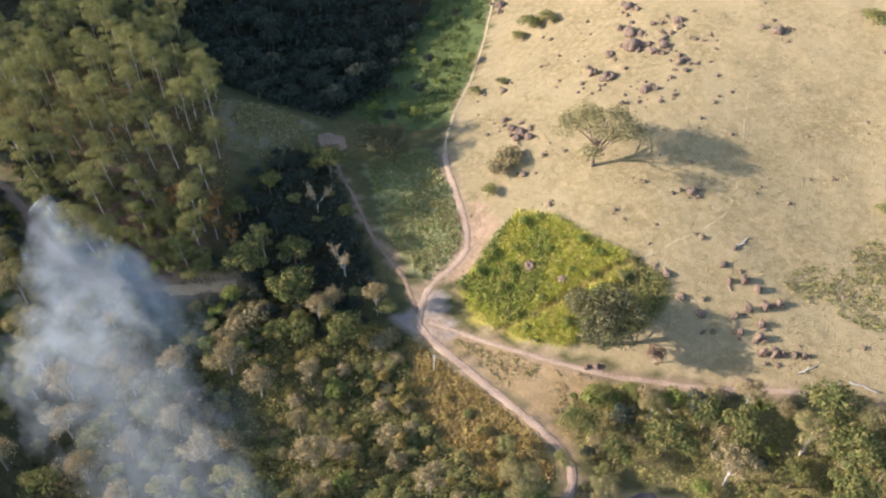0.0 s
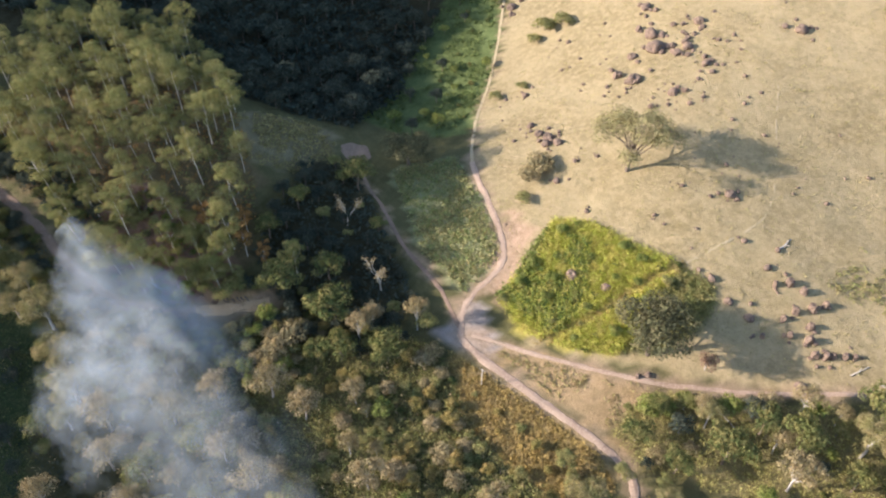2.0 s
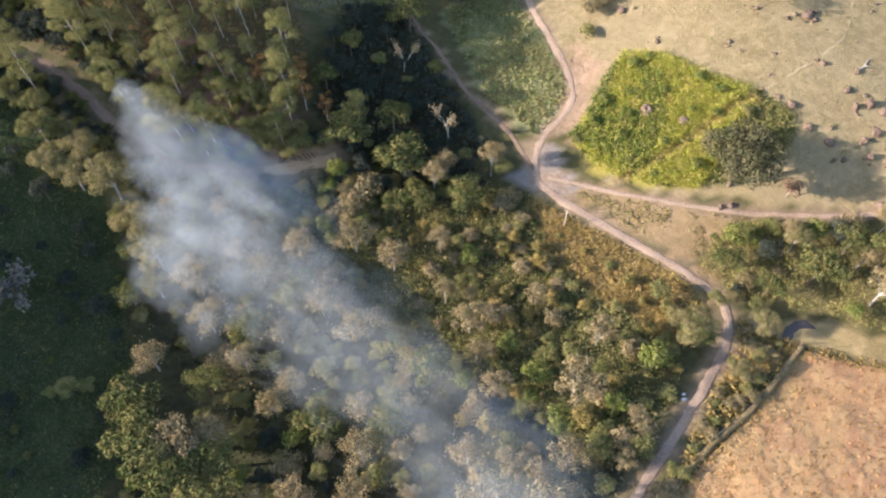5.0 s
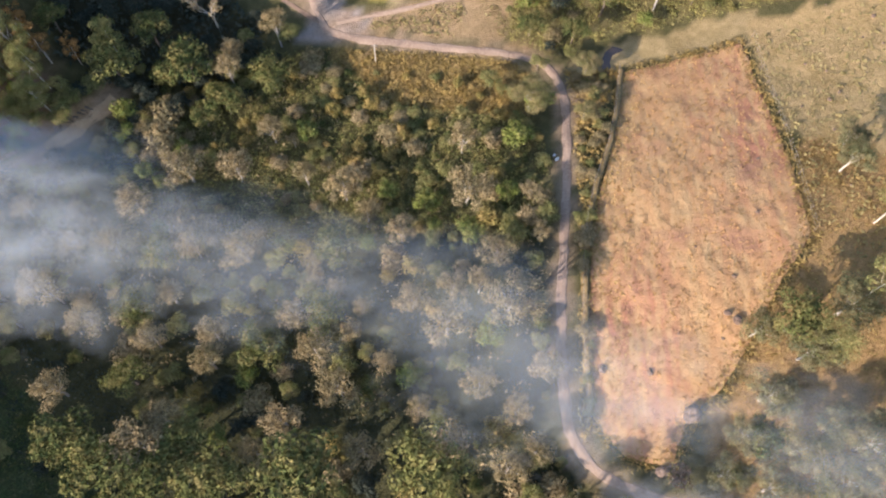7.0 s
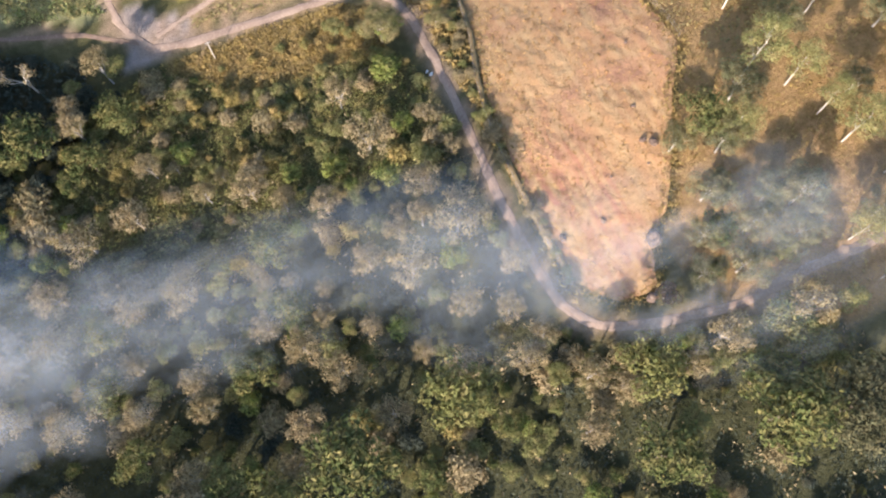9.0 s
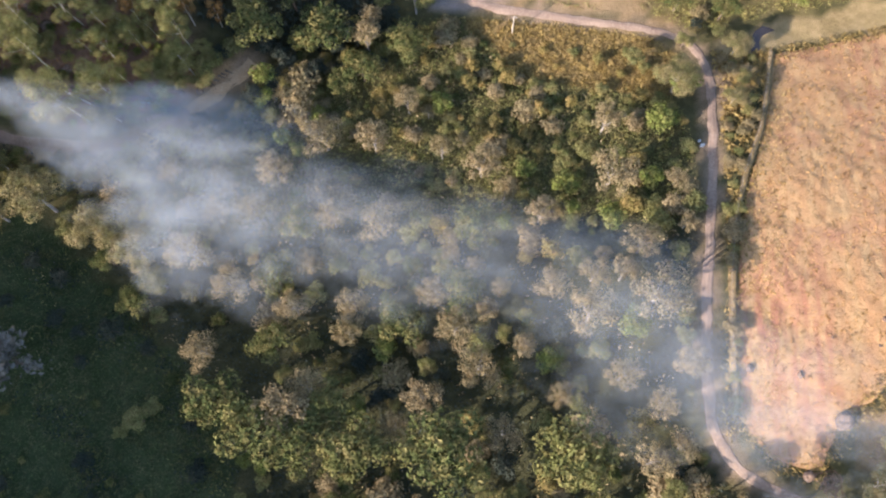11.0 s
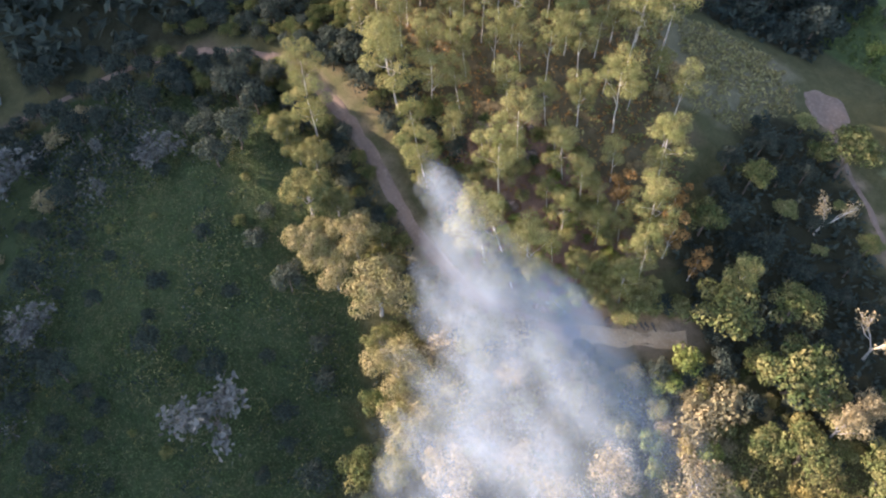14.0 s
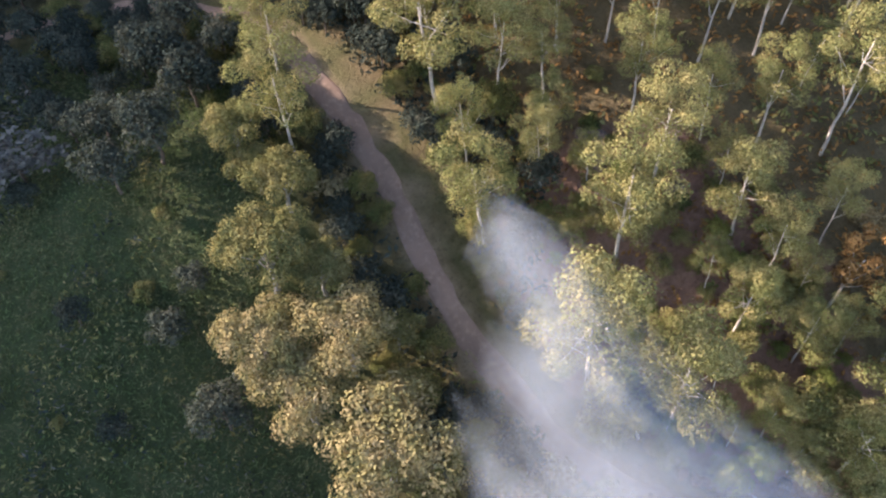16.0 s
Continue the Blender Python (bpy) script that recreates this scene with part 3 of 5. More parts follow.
def bare_limbs(verts, faces, start, way, length, r, depth, spread=0.6):
    end = start + way * length
    tube(verts, faces, wander(start, end, 3, r, r * 0.55, length * 0.06), 5)
    if depth:
        for _ in range(rng.choice((2, 3))):
            w = (way + Vector((rng.uniform(-1, 1), rng.uniform(-1, 1), rng.uniform(-0.3, 0.8))) * spread).normalized()
            bare_limbs(verts, faces, start.lerp(end, rng.uniform(0.6, 1.0)), w, length * rng.uniform(0.55, 0.8), r * 0.55, depth - 1, spread)


def make_bare(name, tall, r, depth, material, label, tuft=0, leaf_mat=None, spread=0.6):
    verts, faces = [], []
    bare_limbs(verts, faces, Vector((0, 0, -0.4)), Vector((0.08, 0.04, 1)).normalized(), tall * 0.42, r, depth, spread)
    trunk = link(name, raw("trunk", verts, faces, True), material)
    if tuft:
        tips = [Vector(v) for v in verts if v[2] > tall * 0.5]
        cv, cf = [], []
        for _ in range(tuft):
            at = rng.choice(tips) + Vector((rng.gauss(0, 0.25), rng.gauss(0, 0.25), rng.gauss(0, 0.2)))
            leaf(cv, cf, at, Vector((rng.gauss(0, 1), rng.gauss(0, 1), 1)), rng.uniform(0.08, 0.16), 1.3)
        link("crown", raw("crown", cv, cf), leaf_mat, trunk)
    trunk.location = (0, 0, -400)
    return tagged(trunk, label, "tree")


M_TWIG = foliage("grey_twigs", (0.18, 0.17, 0.145), (0.14, 0.13, 0.11), (0.21, 0.19, 0.155), 0.3)
GREEN = [make_tree("broadleaf_tree", 5.0, 0.16, blob_crown(2.2, 3.0, 14, 0.7, 0.75, 0.38), 2300, 0.092, M_BARK, M_LEAF_GREEN, "round-crowned green broadleaf tree in dense scrub") for _ in range(3)]
DRY = [make_tree("dry_season_tree", 5.0, 0.15, blob_crown(2.1, 2.9, 15, 0.74, 0.8, 0.33), 2100, 0.078, M_BARK_GREY, M_LEAF_DRY, "half-bare tree with dry tan leaves in scrub", limbs=12, long=1.2, shell=0.35) for _ in range(3)]
OLIVE = [make_tree("olive_scrub_tree", 4.4, 0.14, blob_crown(2.0, 2.7, 12, 0.7, 0.8, 0.36), 2300, 0.083, M_BARK, M_LEAF_GUM, "small olive-green scrub tree", limbs=7) for _ in range(2)]
BRIGHT = [make_tree("leafy_shrub", 2.8, 0.08, blob_crown(1.5, 1.5, 10), 1150, 0.094, M_BARK, M_LEAF_BRIGHT, "bright yellow-green leafy shrub", category="shrub") for _ in range(2)]
SHRUB = [make_tree(n, 1.8, 0.06, blob_crown(1.25, 0.8, 10), 1000, 0.078, M_BARK, m, l, category="bush") for n, m, l in
         (("green_bush", M_LEAF_GREEN, "low green scrub bush"), ("dry_bush", M_LEAF_DRY, "low dry brownish scrub bush"), ("olive_bush", M_LEAF_GUM, "low olive scrub bush"))]
FINE_BUSH = [make_tree(n, 1.8, 0.05, blob_crown(1.25, 0.8, 14, 0.75, 0.9, 0.36), 4200, 0.036, M_BARK, m, l, limbs=8, category="bush") for n, m, l in
             (("hillside_bush", M_LEAF_GUM, "olive bush on the slope above the road"), ("green_hillside_bush", M_LEAF_GREEN, "dense green bush beside the road"), ("yellow_hillside_bush", M_LEAF_BRIGHT, "yellow-green bush at the foot of the slope"))]
DARK_BUSH = [make_tree("dark_bush", 2.0, 0.07, blob_crown(1.3, 0.9, 10), 1200, 0.07, M_BARK, M_LEAF_SHADED, "dark green bush in the shade of trees", category="bush")]
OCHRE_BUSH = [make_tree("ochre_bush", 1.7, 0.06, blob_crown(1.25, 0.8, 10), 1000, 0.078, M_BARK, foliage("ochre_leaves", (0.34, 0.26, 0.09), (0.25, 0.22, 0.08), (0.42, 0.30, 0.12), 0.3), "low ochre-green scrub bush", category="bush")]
DARK = [make_tree("woodland_tree", 6.0, 0.2, blob_crown(2.9, 3.0, 14, 0.7, 0.9, 0.4), 1100, 0.19, M_BARK, M_LEAF_SHADED, "dark green woodland tree in hill shade") for _ in range(3)]
THICK = [make_tree("thicket_tree", 5.0, 0.16, blob_crown(2.3, 2.4, 14, 0.7, 0.9, 0.4), 1900, 0.10, M_BARK, M_LEAF_SHADED, "dark tree in a shaded thicket") for _ in range(2)]
GUM_SIZES = ((13, 2.9, 0.55), (11.5, 2.8, 0.5), (14, 3.0, 0.58), (10, 2.6, 0.45))


def gum(h, w, lo, leaves, size):
    return make_tree("gum_tree", h, 0.15, gum_crown(h, 19, w, lo), leaves, size, M_BARK_PALE, M_LEAF_GUM, "tall gum tree with pale trunk and tufted olive crown", limbs=10, fork=0.5, long=1.5, droop=0.06, lean=0.01, shell=0.62)


GUM = [gum(h, w, lo, 3800, 0.088) for h, w, lo in GUM_SIZES]
FINE_GUM = [gum(h, w, lo, 8000, 0.062) for h, w, lo in GUM_SIZES]
RUST = [make_tree("rusty_gum_tree", 8, 0.14, gum_crown(8, 11, 2.0, 0.4), 800, 0.14, M_BARK_PALE, M_LEAF_RUST, "scorched gum tree with rusty orange leaves", limbs=7, fork=0.5)]
YELLOW = [make_tree("yellowing_tree", 6, 0.16, blob_crown(2.2, 3.3, 16, 0.74, 0.9, 0.32), 7500, 0.052, M_BARK_GREY, foliage("yellow_leaves", (0.28, 0.235, 0.10), (0.21, 0.20, 0.08), (0.36, 0.28, 0.14), 0.4), "roadside tree with yellowing leaves", limbs=9)]
ROADSIDE_OLIVE = [make_tree("roadside_tree", 6, 0.16, blob_crown(2.1, 3.3, 16, 0.74, 0.9, 0.32), 7000, 0.054, M_BARK_GREY, foliage("roadside_leaves", (0.13, 0.135, 0.052), (0.19, 0.18, 0.07), (0.30, 0.25, 0.10), 0.35), "roadside tree with dense olive leaves", limbs=9)]
LONE = [make_tree("spreading_tree", 8.5, 0.28, blob_crown(5.6, 4.8, 26, 0.82, 0.6, 0.27), 8000, 0.088, M_BARK, foliage("airy_leaves", (0.26, 0.235, 0.11), (0.26, 0.235, 0.11), (0.34, 0.28, 0.14), 0.4), "lone airy spreading tree on dry pasture", limbs=20, fork=0.3, shell=0.3)]
BIG = [make_tree("broad_dark_tree", 6.5, 0.3, blob_crown(4.2, 3.4, 18, 0.72, 0.75, 0.32), 7000, 0.105, M_BARK, foliage("grey_green_leaves", (0.10, 0.10, 0.055), (0.13, 0.125, 0.065), (0.19, 0.16, 0.085), 0.3), "broad dark tree at the rim of the crop", limbs=9)]
BROAD_GUM = [make_tree("spreading_gum", 8.5, 0.22, blob_crown(3.6, 5.4, 18, 0.8, 0.7, 0.3), 4800, 0.09, M_BARK_PALE, foliage("field_gum_leaves", (0.13, 0.14, 0.07), (0.20, 0.19, 0.09), (0.28, 0.23, 0.12), 0.35), "spreading gum tree with grey-green crown beside the field", limbs=12, fork=0.35, shell=0.4)]
REDDISH = [make_tree("reddish_dry_bush", 2.6, 0.08, blob_crown(1.6, 1.3, 9), 420, 0.12, M_BARK_GREY, foliage("red_dry_leaves", (0.24, 0.15, 0.10), (0.24, 0.15, 0.10), (0.32, 0.21, 0.14), 0.4), "leafless reddish dry bush by the track", category="bush")]
DEAD = [make_bare("dead_tree", 6.5, 0.16, 4, M_BARK_PALE, "dead white-limbed tree with few tan leaves", 260, M_LEAF_DRY)]
GREY = [make_bare("bare_grey_tree", 5.0, 0.11, 4, M_BARK, "leafless grey tree in shaded meadow", 650, M_TWIG, 0.95) for _ in range(2)]


def make_frond_plant():
    """A clump of long arching fronds."""
    verts, faces = [], []
    for k in range(34):
        a, reach, rise = k * 2.4, rng.uniform(1.2, 2.2), rng.uniform(1.6, 2.9)
        d = Vector((math.cos(a), math.sin(a), 0))
        side = Vector((-d.y, d.x, 0))
        i = len(verts)
        for s in range(7):
            f = s / 6
            c = d * reach * f + Vector((0, 0, rise * math.sin(f * 2.3) + 0.2))
            w = 0.17 * math.sin(math.pi * min(0.97, f + 0.12))
            verts += [tuple(c + side * w + Vector((0, 0, 0.05))), tuple(c), tuple(c - side * w + Vector((0, 0, 0.05)))]
        for s in range(6):
            b = i + s * 3
            faces += [(b, b + 1, b + 4, b + 3), (b + 1, b + 2, b + 5, b + 4)]
    ob = link("frond_plant", raw("frond_plant", verts, faces), M_LEAF_BRIGHT)
    ob.location = (0, 0, -400)
    return tagged(ob, "bright green clump of long arching fronds", "plant")


taken = {}
used = set()
count_of = {}


def free(x, y, r):
    ci, cj = int(x // 4), int(y // 4)
    for i in range(ci - 2, ci + 3):
        for j in range(cj - 2, cj + 3):
            for a, b, c in taken.get((i, j), ()):
                if (a - x) ** 2 + (b - y) ** 2 < (r + c) ** 2:
                    return False
    return True


def take(x, y, r):
    taken.setdefault((int(x // 4), int(y // 4)), []).append((x, y, r))


def put(kinds, x, y, s=1.0, turn=None, sink=0.0, lean=0.0, tall=1.0, group=""):
    """Stands a copy of one of the kinds on the ground, leaning some degrees towards the sun. The first use of a kind takes the kind itself."""
    k = kinds[rng.randrange(len(kinds))]
    m = pose(x, y, zof(x, y) - sink) @ Matrix.Rotation(radians(lean), 4, (SUN_TO.y, -SUN_TO.x, 0)) @ pose(0, 0, 0, 0, 0, rng.uniform(0, 360) if turn is None else turn) @ Matrix.Diagonal((s, s, s * tall, 1))
    plain = k.name.split(".")[0]
    count_of[plain] = count_of.get(plain, 0) + 1
    if k.name not in used:
        used.add(k.name)
        k.matrix_basis = m
        ob = k
    else:
        ob = copy_thing(k, m)
    if group:
        ob["group"] = group
    return ob


def clear_of_roads(x, y, margin):
    return all(float(off_line(line, np.array(x), np.array(y))) > half + margin for line, half in ROADS)


def scatter(poly, spacing, tries, choose, margin=0.6, group="", avoid=()):
    x0, x1 = min(p[0] for p in poly), max(p[0] for p in poly)
    y0, y1 = min(p[1] for p in poly), max(p[1] for p in poly)
    for _ in range(tries):
        x, y = rng.uniform(x0, x1), rng.uniform(y0, y1)
        if not inside(poly, x, y) or any(inside(a, x, y) for a in avoid):
            continue
        pick = choose(x, y)
        if not pick:
            continue
        kinds, s, r = pick
        if count_of.get(kinds[0].name.split(".")[0], 0) > 297:
            continue
        if free(x, y, r * spacing) and clear_of_roads(x, y, margin * r):
            take(x, y, r * spacing)
            put(kinds, x, y, s, tall=rng.uniform(0.85, 1.2), sink=0.1, group=group)


# crowns that stand out: x, y, radius
TAN_EAST = [(-12.7, 41.5, 3.2), (2.5, 40.3, 3.0), (-9.6, 38.3, 2.1), (5.9, 31.8, 3.5), (4.1, 28.4, 2.5), (7.4, 25.6, 3.4), (-3.3, 26.6, 2.5), (0.6, 23.2, 2.8), (-9.0, 26.1, 1.9),
            (-12.2, 28.2, 2.0), (-16.7, 24.7, 3.0), (-25.5, 22.5, 3.2), (-25.5, 19.2, 3.0), (-13.6, 20.7, 2.9), (-16.2, 12.9, 2.2), (-18.8, 9.7, 2.5), (-7.4, 10.0, 2.1), (-1.9, 14.6, 1.8),
            (4.3, 17.0, 3.0), (7.3, 8.7, 3.2), (10.0, 10.4, 2.3), (8.2, 14.5, 2.6), (14.8, 2.4, 2.9), (10.0, -0.2, 2.9)]
TAN_WEST = [(-5.2, 35.4, 2.0), (-17.9, 43.5, 2.5), (-26.5, 43.8, 3.6), (-32.6, 43.2, 3.6), (-37.6, 38.0, 3.8), (-39.1, 32.0, 3.3), (-24.1, 33.2, 3.5), (-31.7, 27.0, 2.8), (-30.9, 9.8, 3.0),
            (-41.4, 15.2, 2.8), (-39.7, 23.0, 2.9), (-44.6, 25.9, 2.6), (-29.2, 12.8, 2.7), (1.6, 47.9, 2.1), (-23.0, 49.7, 2.3), (-43.3, 31.5, 3.0), (-29.8, 32.9, 2.9), (-32.4, 21.5, 2.4),
            (-10.5, 16.4, 2.5), (-5.9, 19.5, 2.2)]
CORNER = [(11.2, 61.3, 1.4), (15.6, 63.4, 1.7), (10.0, 54.5, 2.2), (18.4, 56.2, 1.7), (4.9, 58.2, 1.6), (-22.6, 64.4, 2.4), (17.4, 60.5, 1.5), (16.8, 52.5, 1.2)]
GREEN_SPOTS = [(-7.2, 42.1, 1.5), (-2.2, 40.2, 1.9), (-18.9, 50.7, 1.8), (7.2, 41.1, 1.6), (11.0, 54.9, 1.9), (8.2, 48.7, 1.9), (2.7, 35.9, 1.7), (-34.1, 17.0, 2.4), (-38.4, 10.0, 2.8),
               (-33.5, 7.4, 3.2), (-28.5, 6.5, 3.2), (-22.6, 6.7, 2.9), (-0.4, 8.6, 2.4), (5.4, 23.2, 1.7), (-19.5, 20.8, 2.3), (-29.4, 53.5, 2.2), (-31.9, 51.2, 2.0), (-24.0, 57.3, 2.4),
               (-34.4, 57.1, 2.2), (-41.5, 50.5, 1.8), (-13.1, 7.1, 2.8), (-26.4, 10.6, 3.0)]
ROADSIDE = [(-76.5, 31.1, 1.9, 0), (-73.2, 28.4, 2.6, 0), (-71.6, 30.6, 1.8, 0), (-67.5, 30.1, 2.4, 1), (-69.4, 26.2, 1.9, 1), (-66.2, 27.0, 2.0, 1), (-67.0, 32.6, 1.4, 0), (-61.7, 29.1, 2.6, 1), (-64.0, 31.4, 1.5, 0),
            (-60.4, 33.0, 1.5, 0), (-58.6, 27.2, 1.8, 0), (-81.1, 30.2, 1.9, 0), (-78.6, 30.2, 1.6, 0), (-55.4, 27.0, 2.2, 1), (-53.0, 26.0, 1.8, 0), (-50.8, 25.4, 2.2, 1), (-48.4, 22.6, 2.0, 0)]
EAST_GUMS = [(54.1, 31.0, 1.0), (43.4, 27.1, 0.95), (37.4, 21.0, 0.8), (40.3, 11.8, 0.85), (49.0, 15.5, 1.0), (52.7, 20.3, 0.8), (36.6, 10.8, 0.7), (46.5, 36, 0.85), (58, 12, 1.0), (47, 24, 0.9), (60, 26, 1.0), (66, 18, 1.0), (44, 5.8, 0.8), (56, 38, 0.8)]
for x, y, r in TAN_EAST + TAN_WEST:
    take(x, y, r * 0.7)
    put(DRY, x, y, r / 2.5, tall=rng.uniform(0.95, 1.25) / max(1.0, r / 2.6), sink=0.1, group="forest trees")
for x, y, r in GREEN_SPOTS:
    take(x, y, r * 0.7)
    put(BRIGHT if r < 2 else GREEN, x, y, r / (1.5 if r < 2 else 2.0), tall=0.9, sink=0.1, group="forest trees")
for x, y, r, dry in ROADSIDE:
    take(x, y, r * 0.7)
    put(YELLOW if dry else ROADSIDE_OLIVE, x, y, r / 1.95, sink=0.1, tall=0.95, group="roadside trees")
put(FINE_GUM[1:2], -78.9, 32.8, 0.75, lean=4, group="roadside trees")
take(-78.9, 32.8, 1.5)
for x, y, r in CORNER:
    take(x, y, r * 0.7)
    put(rng.choice((YELLOW, OLIVE)), x, y, r / 2.0, sink=0.1, tall=0.8, group="trees at the road bend")
put(REDDISH, 23.3, 8.6, 1.0)
put(FINE_GUM[1:2], -83.6, 34.2, 0.95, group="roadside trees")
for x, y, s in EAST_GUMS:
    take(x, y, 2.0)
    put(rng.choice((GUM, GUM, BROAD_GUM)), x, y, s * 0.95, tall=0.85, sink=0.1, group="gum trees beside the field")
for x, y, r in [(33.0, 15.5, 2.0), (30.9, 12.2, 2.2), (35.2, 23.4, 1.9), (32.2, 1.6, 3.0), (40.0, 0.4, 2.8), (24.2, 0.8, 2.4), (27.3, -2.8, 3.1), (27.2, -6.7, 2.8), (33.6, -2.3, 2.6), (19.2, -3.4, 3.0), (15.4, -5.3, 3.0), (36, 7.6, 1.8), (29.5, 9, 1.8)]:
    take(x, y, r * 0.7)
    put(rng.choice((GREEN, GREEN, OLIVE)), x, y, r / 2.1, sink=0.1, group="trees below the field")
for x, y, r in [(31.6, 22.6, 2.7), (36.0, 20.4, 3.3), (40.4, 25.2, 3.6), (31.9, 16.2, 3.2), (29.6, 12.4, 2.7), (34.2, 11.3, 3.3), (27.6, 8.9, 2.6), (31.5, 7.8, 3.2), (37.6, 13.5, 3.0), (38.2, 8.4, 3.4), (48.5, 30, 3.4)]:
    take(x, y, r * 0.7)
    put(BROAD_GUM, x, y, r / 3.5, tall=rng.uniform(0.85, 1.1), group="gum trees beside the field")
put(BIG, 34.5, -9.1, 1.25)
take(34.5, -9.1, 4)
put(LONE, -11.9, 99.8, 1.3, turn=20, tall=0.92)
put(BIG, 5.4, 77.3, 1.12)
put(REDDISH, 12.5, 79.6, 1.1)
put(BIG, -45.0, 86.0, 0.95, tall=0.7)
put(GUM[3:4], -43.9, 58.7, 1.0, turn=40)
take(-43.9, 58.7, 2)
put(DEAD, -32.3, 65.2, 1.0, turn=200)
take(-32.3, 65.2, 2)
put(DEAD, -43.8, 69.8, 0.9, turn=80)
for x, y, r in [(-23.8, 63.6, 2.4), (-29.1, 56.9, 2.4), (-29.0, 59.8, 2.0)]:
    take(x, y, r * 0.7)
    put(DRY, x, y, r / 2.05, tall=1.25)
for x, y, r in [(-24.6, 92.3, 2.2), (-24.4, 95.2, 1.8), (-23.2, 88.6, 1.6), (-48.0, 131.9, 2.4), (-45.2, 133.8, 2.2), (-48.1, 128.2, 1.6), (9.6, 147.7, 2.4), (25.4, 117.8, 1.0), (-44.2, 110, 1.4), (-41, 114, 1.2)]:
    put(SHRUB[2:] if y > 127 else SHRUB[1:2] if r > 1.7 else SHRUB[2:], x, y, r / 1.3, tall=0.75, group="pasture bushes")
for x, y, r in [(21.8, 76.1, 2.5), (18.9, 72.6, 2.3), (16.1, 73.2, 1.9), (26.0, 76.6, 2.8), (29.2, 81.0, 2.8), (32.5, 84.0, 2.6), (36.2, 85.3, 2.6), (9.2, 70.3, 1.7), (11.0, 71.6, 1.6), (17.6, 76.0, 1.6), (32.5, 80.0, 2.8), (40.5, 86.4, 2.4)]:
    take(x, y, r * 0.7)
    put(BRIGHT if r < 1.8 else rng.choice((GREEN, OLIVE, YELLOW, GREEN)), x, y, r / (1.5 if r < 1.8 else 2.6), tall=1.1, group="streamside trees")
for x, y, r in [(7.4, 69.1, 1.4), (10.5, 71.3, 1.6), (14.8, 73.9, 1.8), (19.9, 70.2, 2.4), (20.5, 77, 1.9), (13.9, 70.4, 1.6), (24, 75, 1.9), (24.6, 81.1, 1.6), (28.6, 82.1, 1.7), (27.3, 71.5, 2.2), (33.1, 75.5, 1.9), (15.9, 65.8, 1.6), (36.5, 80.5, 2.0), (40.5, 82, 2.0), (44, 84, 2.2)]:
    take(x, y, r * 0.7)
    put(rng.choice((GREEN, THICK, DRY, GREEN, OLIVE)), x, y, r / 2.1, tall=1.15, group="streamside trees")
put(GUM[3:4], 12.9, 73.7, 0.55, turn=120, tall=0.85)
for x, y in [(25.9, 80.9)]:
    make_frond_plant().location = (x, y, zof(x, y) + 0.9)
for x, y, r in [(-60.4, 11.2, 3.4)]:
    take(x, y, r)
    put(GREY, x, y, r / 1.6, tall=0.6, group="bare meadow trees")
for x, y, r in [(-47.2, 7.1, 2.3), (-46.0, 8.6, 1.7), (-48.8, 5.6, 1.5)]:
    take(x, y, r)
    put(OLIVE, x, y, r / 2.1, group="meadow trees")
for x, y, r in [(-86.5, 29.5, 2.4), (-84, 26.2, 2.2), (-89.5, 28.6, 2.2), (-92, 31, 2.0), (-87, 24, 1.9)]:
    take(x, y, r * 0.8)
    put(THICK, x, y, r / 2.0, group="dark trees by the meadow")
for x, y in [(-50.5, 55), (-53, 57.5), (-47.5, 56), (-56, 53)]:
    take(x, y, 1.6)
    put(RUST, x, y, rng.uniform(0.7, 0.95), group="scorched trees")


def forest_choice(x, y):
    n = noise.noise((x * 0.06, y * 0.06, 5))
    u = rng.random()
    if y < 44 and noise.noise((x * 0.09, y * 0.09, 77)) < (-0.02 if y < 18 else -0.14) and u < 0.88:
        return None
    if y > 39 + 6 * n and x > -34:
        # low olive and ochre scrub behind the dry grass
        if u < 0.12:
            s = rng.uniform(0.45, 0.8)
            return rng.choice((OLIVE, DRY, OLIVE)), s, 2.0 * s
        s = rng.uniform(0.45, 1.0)
        return rng.choice((SHRUB[2:], SHRUB[2:], SHRUB[1:2], OCHRE_BUSH, OCHRE_BUSH, SHRUB[:1])), s, 1.2 * s
    if u < 0.3:
        s = rng.uniform(0.5, 0.95)
        return (DRY if n + rng.uniform(-0.3, 0.3) > (0.3 if y < 30 else 0.02) else rng.choice((GREEN, OLIVE, OLIVE))), s, 2.1 * s
    if u < 0.4:
        s = rng.uniform(0.6, 1.1)
        return BRIGHT, s, 1.4 * s
    s = rng.uniform(0.6, 1.3)
    return rng.choice((SHRUB[:1], SHRUB[:1], SHRUB[2:], SHRUB[2:], OCHRE_BUSH, SHRUB[1:2], DARK_BUSH) if y < 30 else (SHRUB[:1], SHRUB[2:], SHRUB[2:], OCHRE_BUSH, SHRUB[1:2], SHRUB[1:2], SHRUB[2:])), s, 1.15 * s


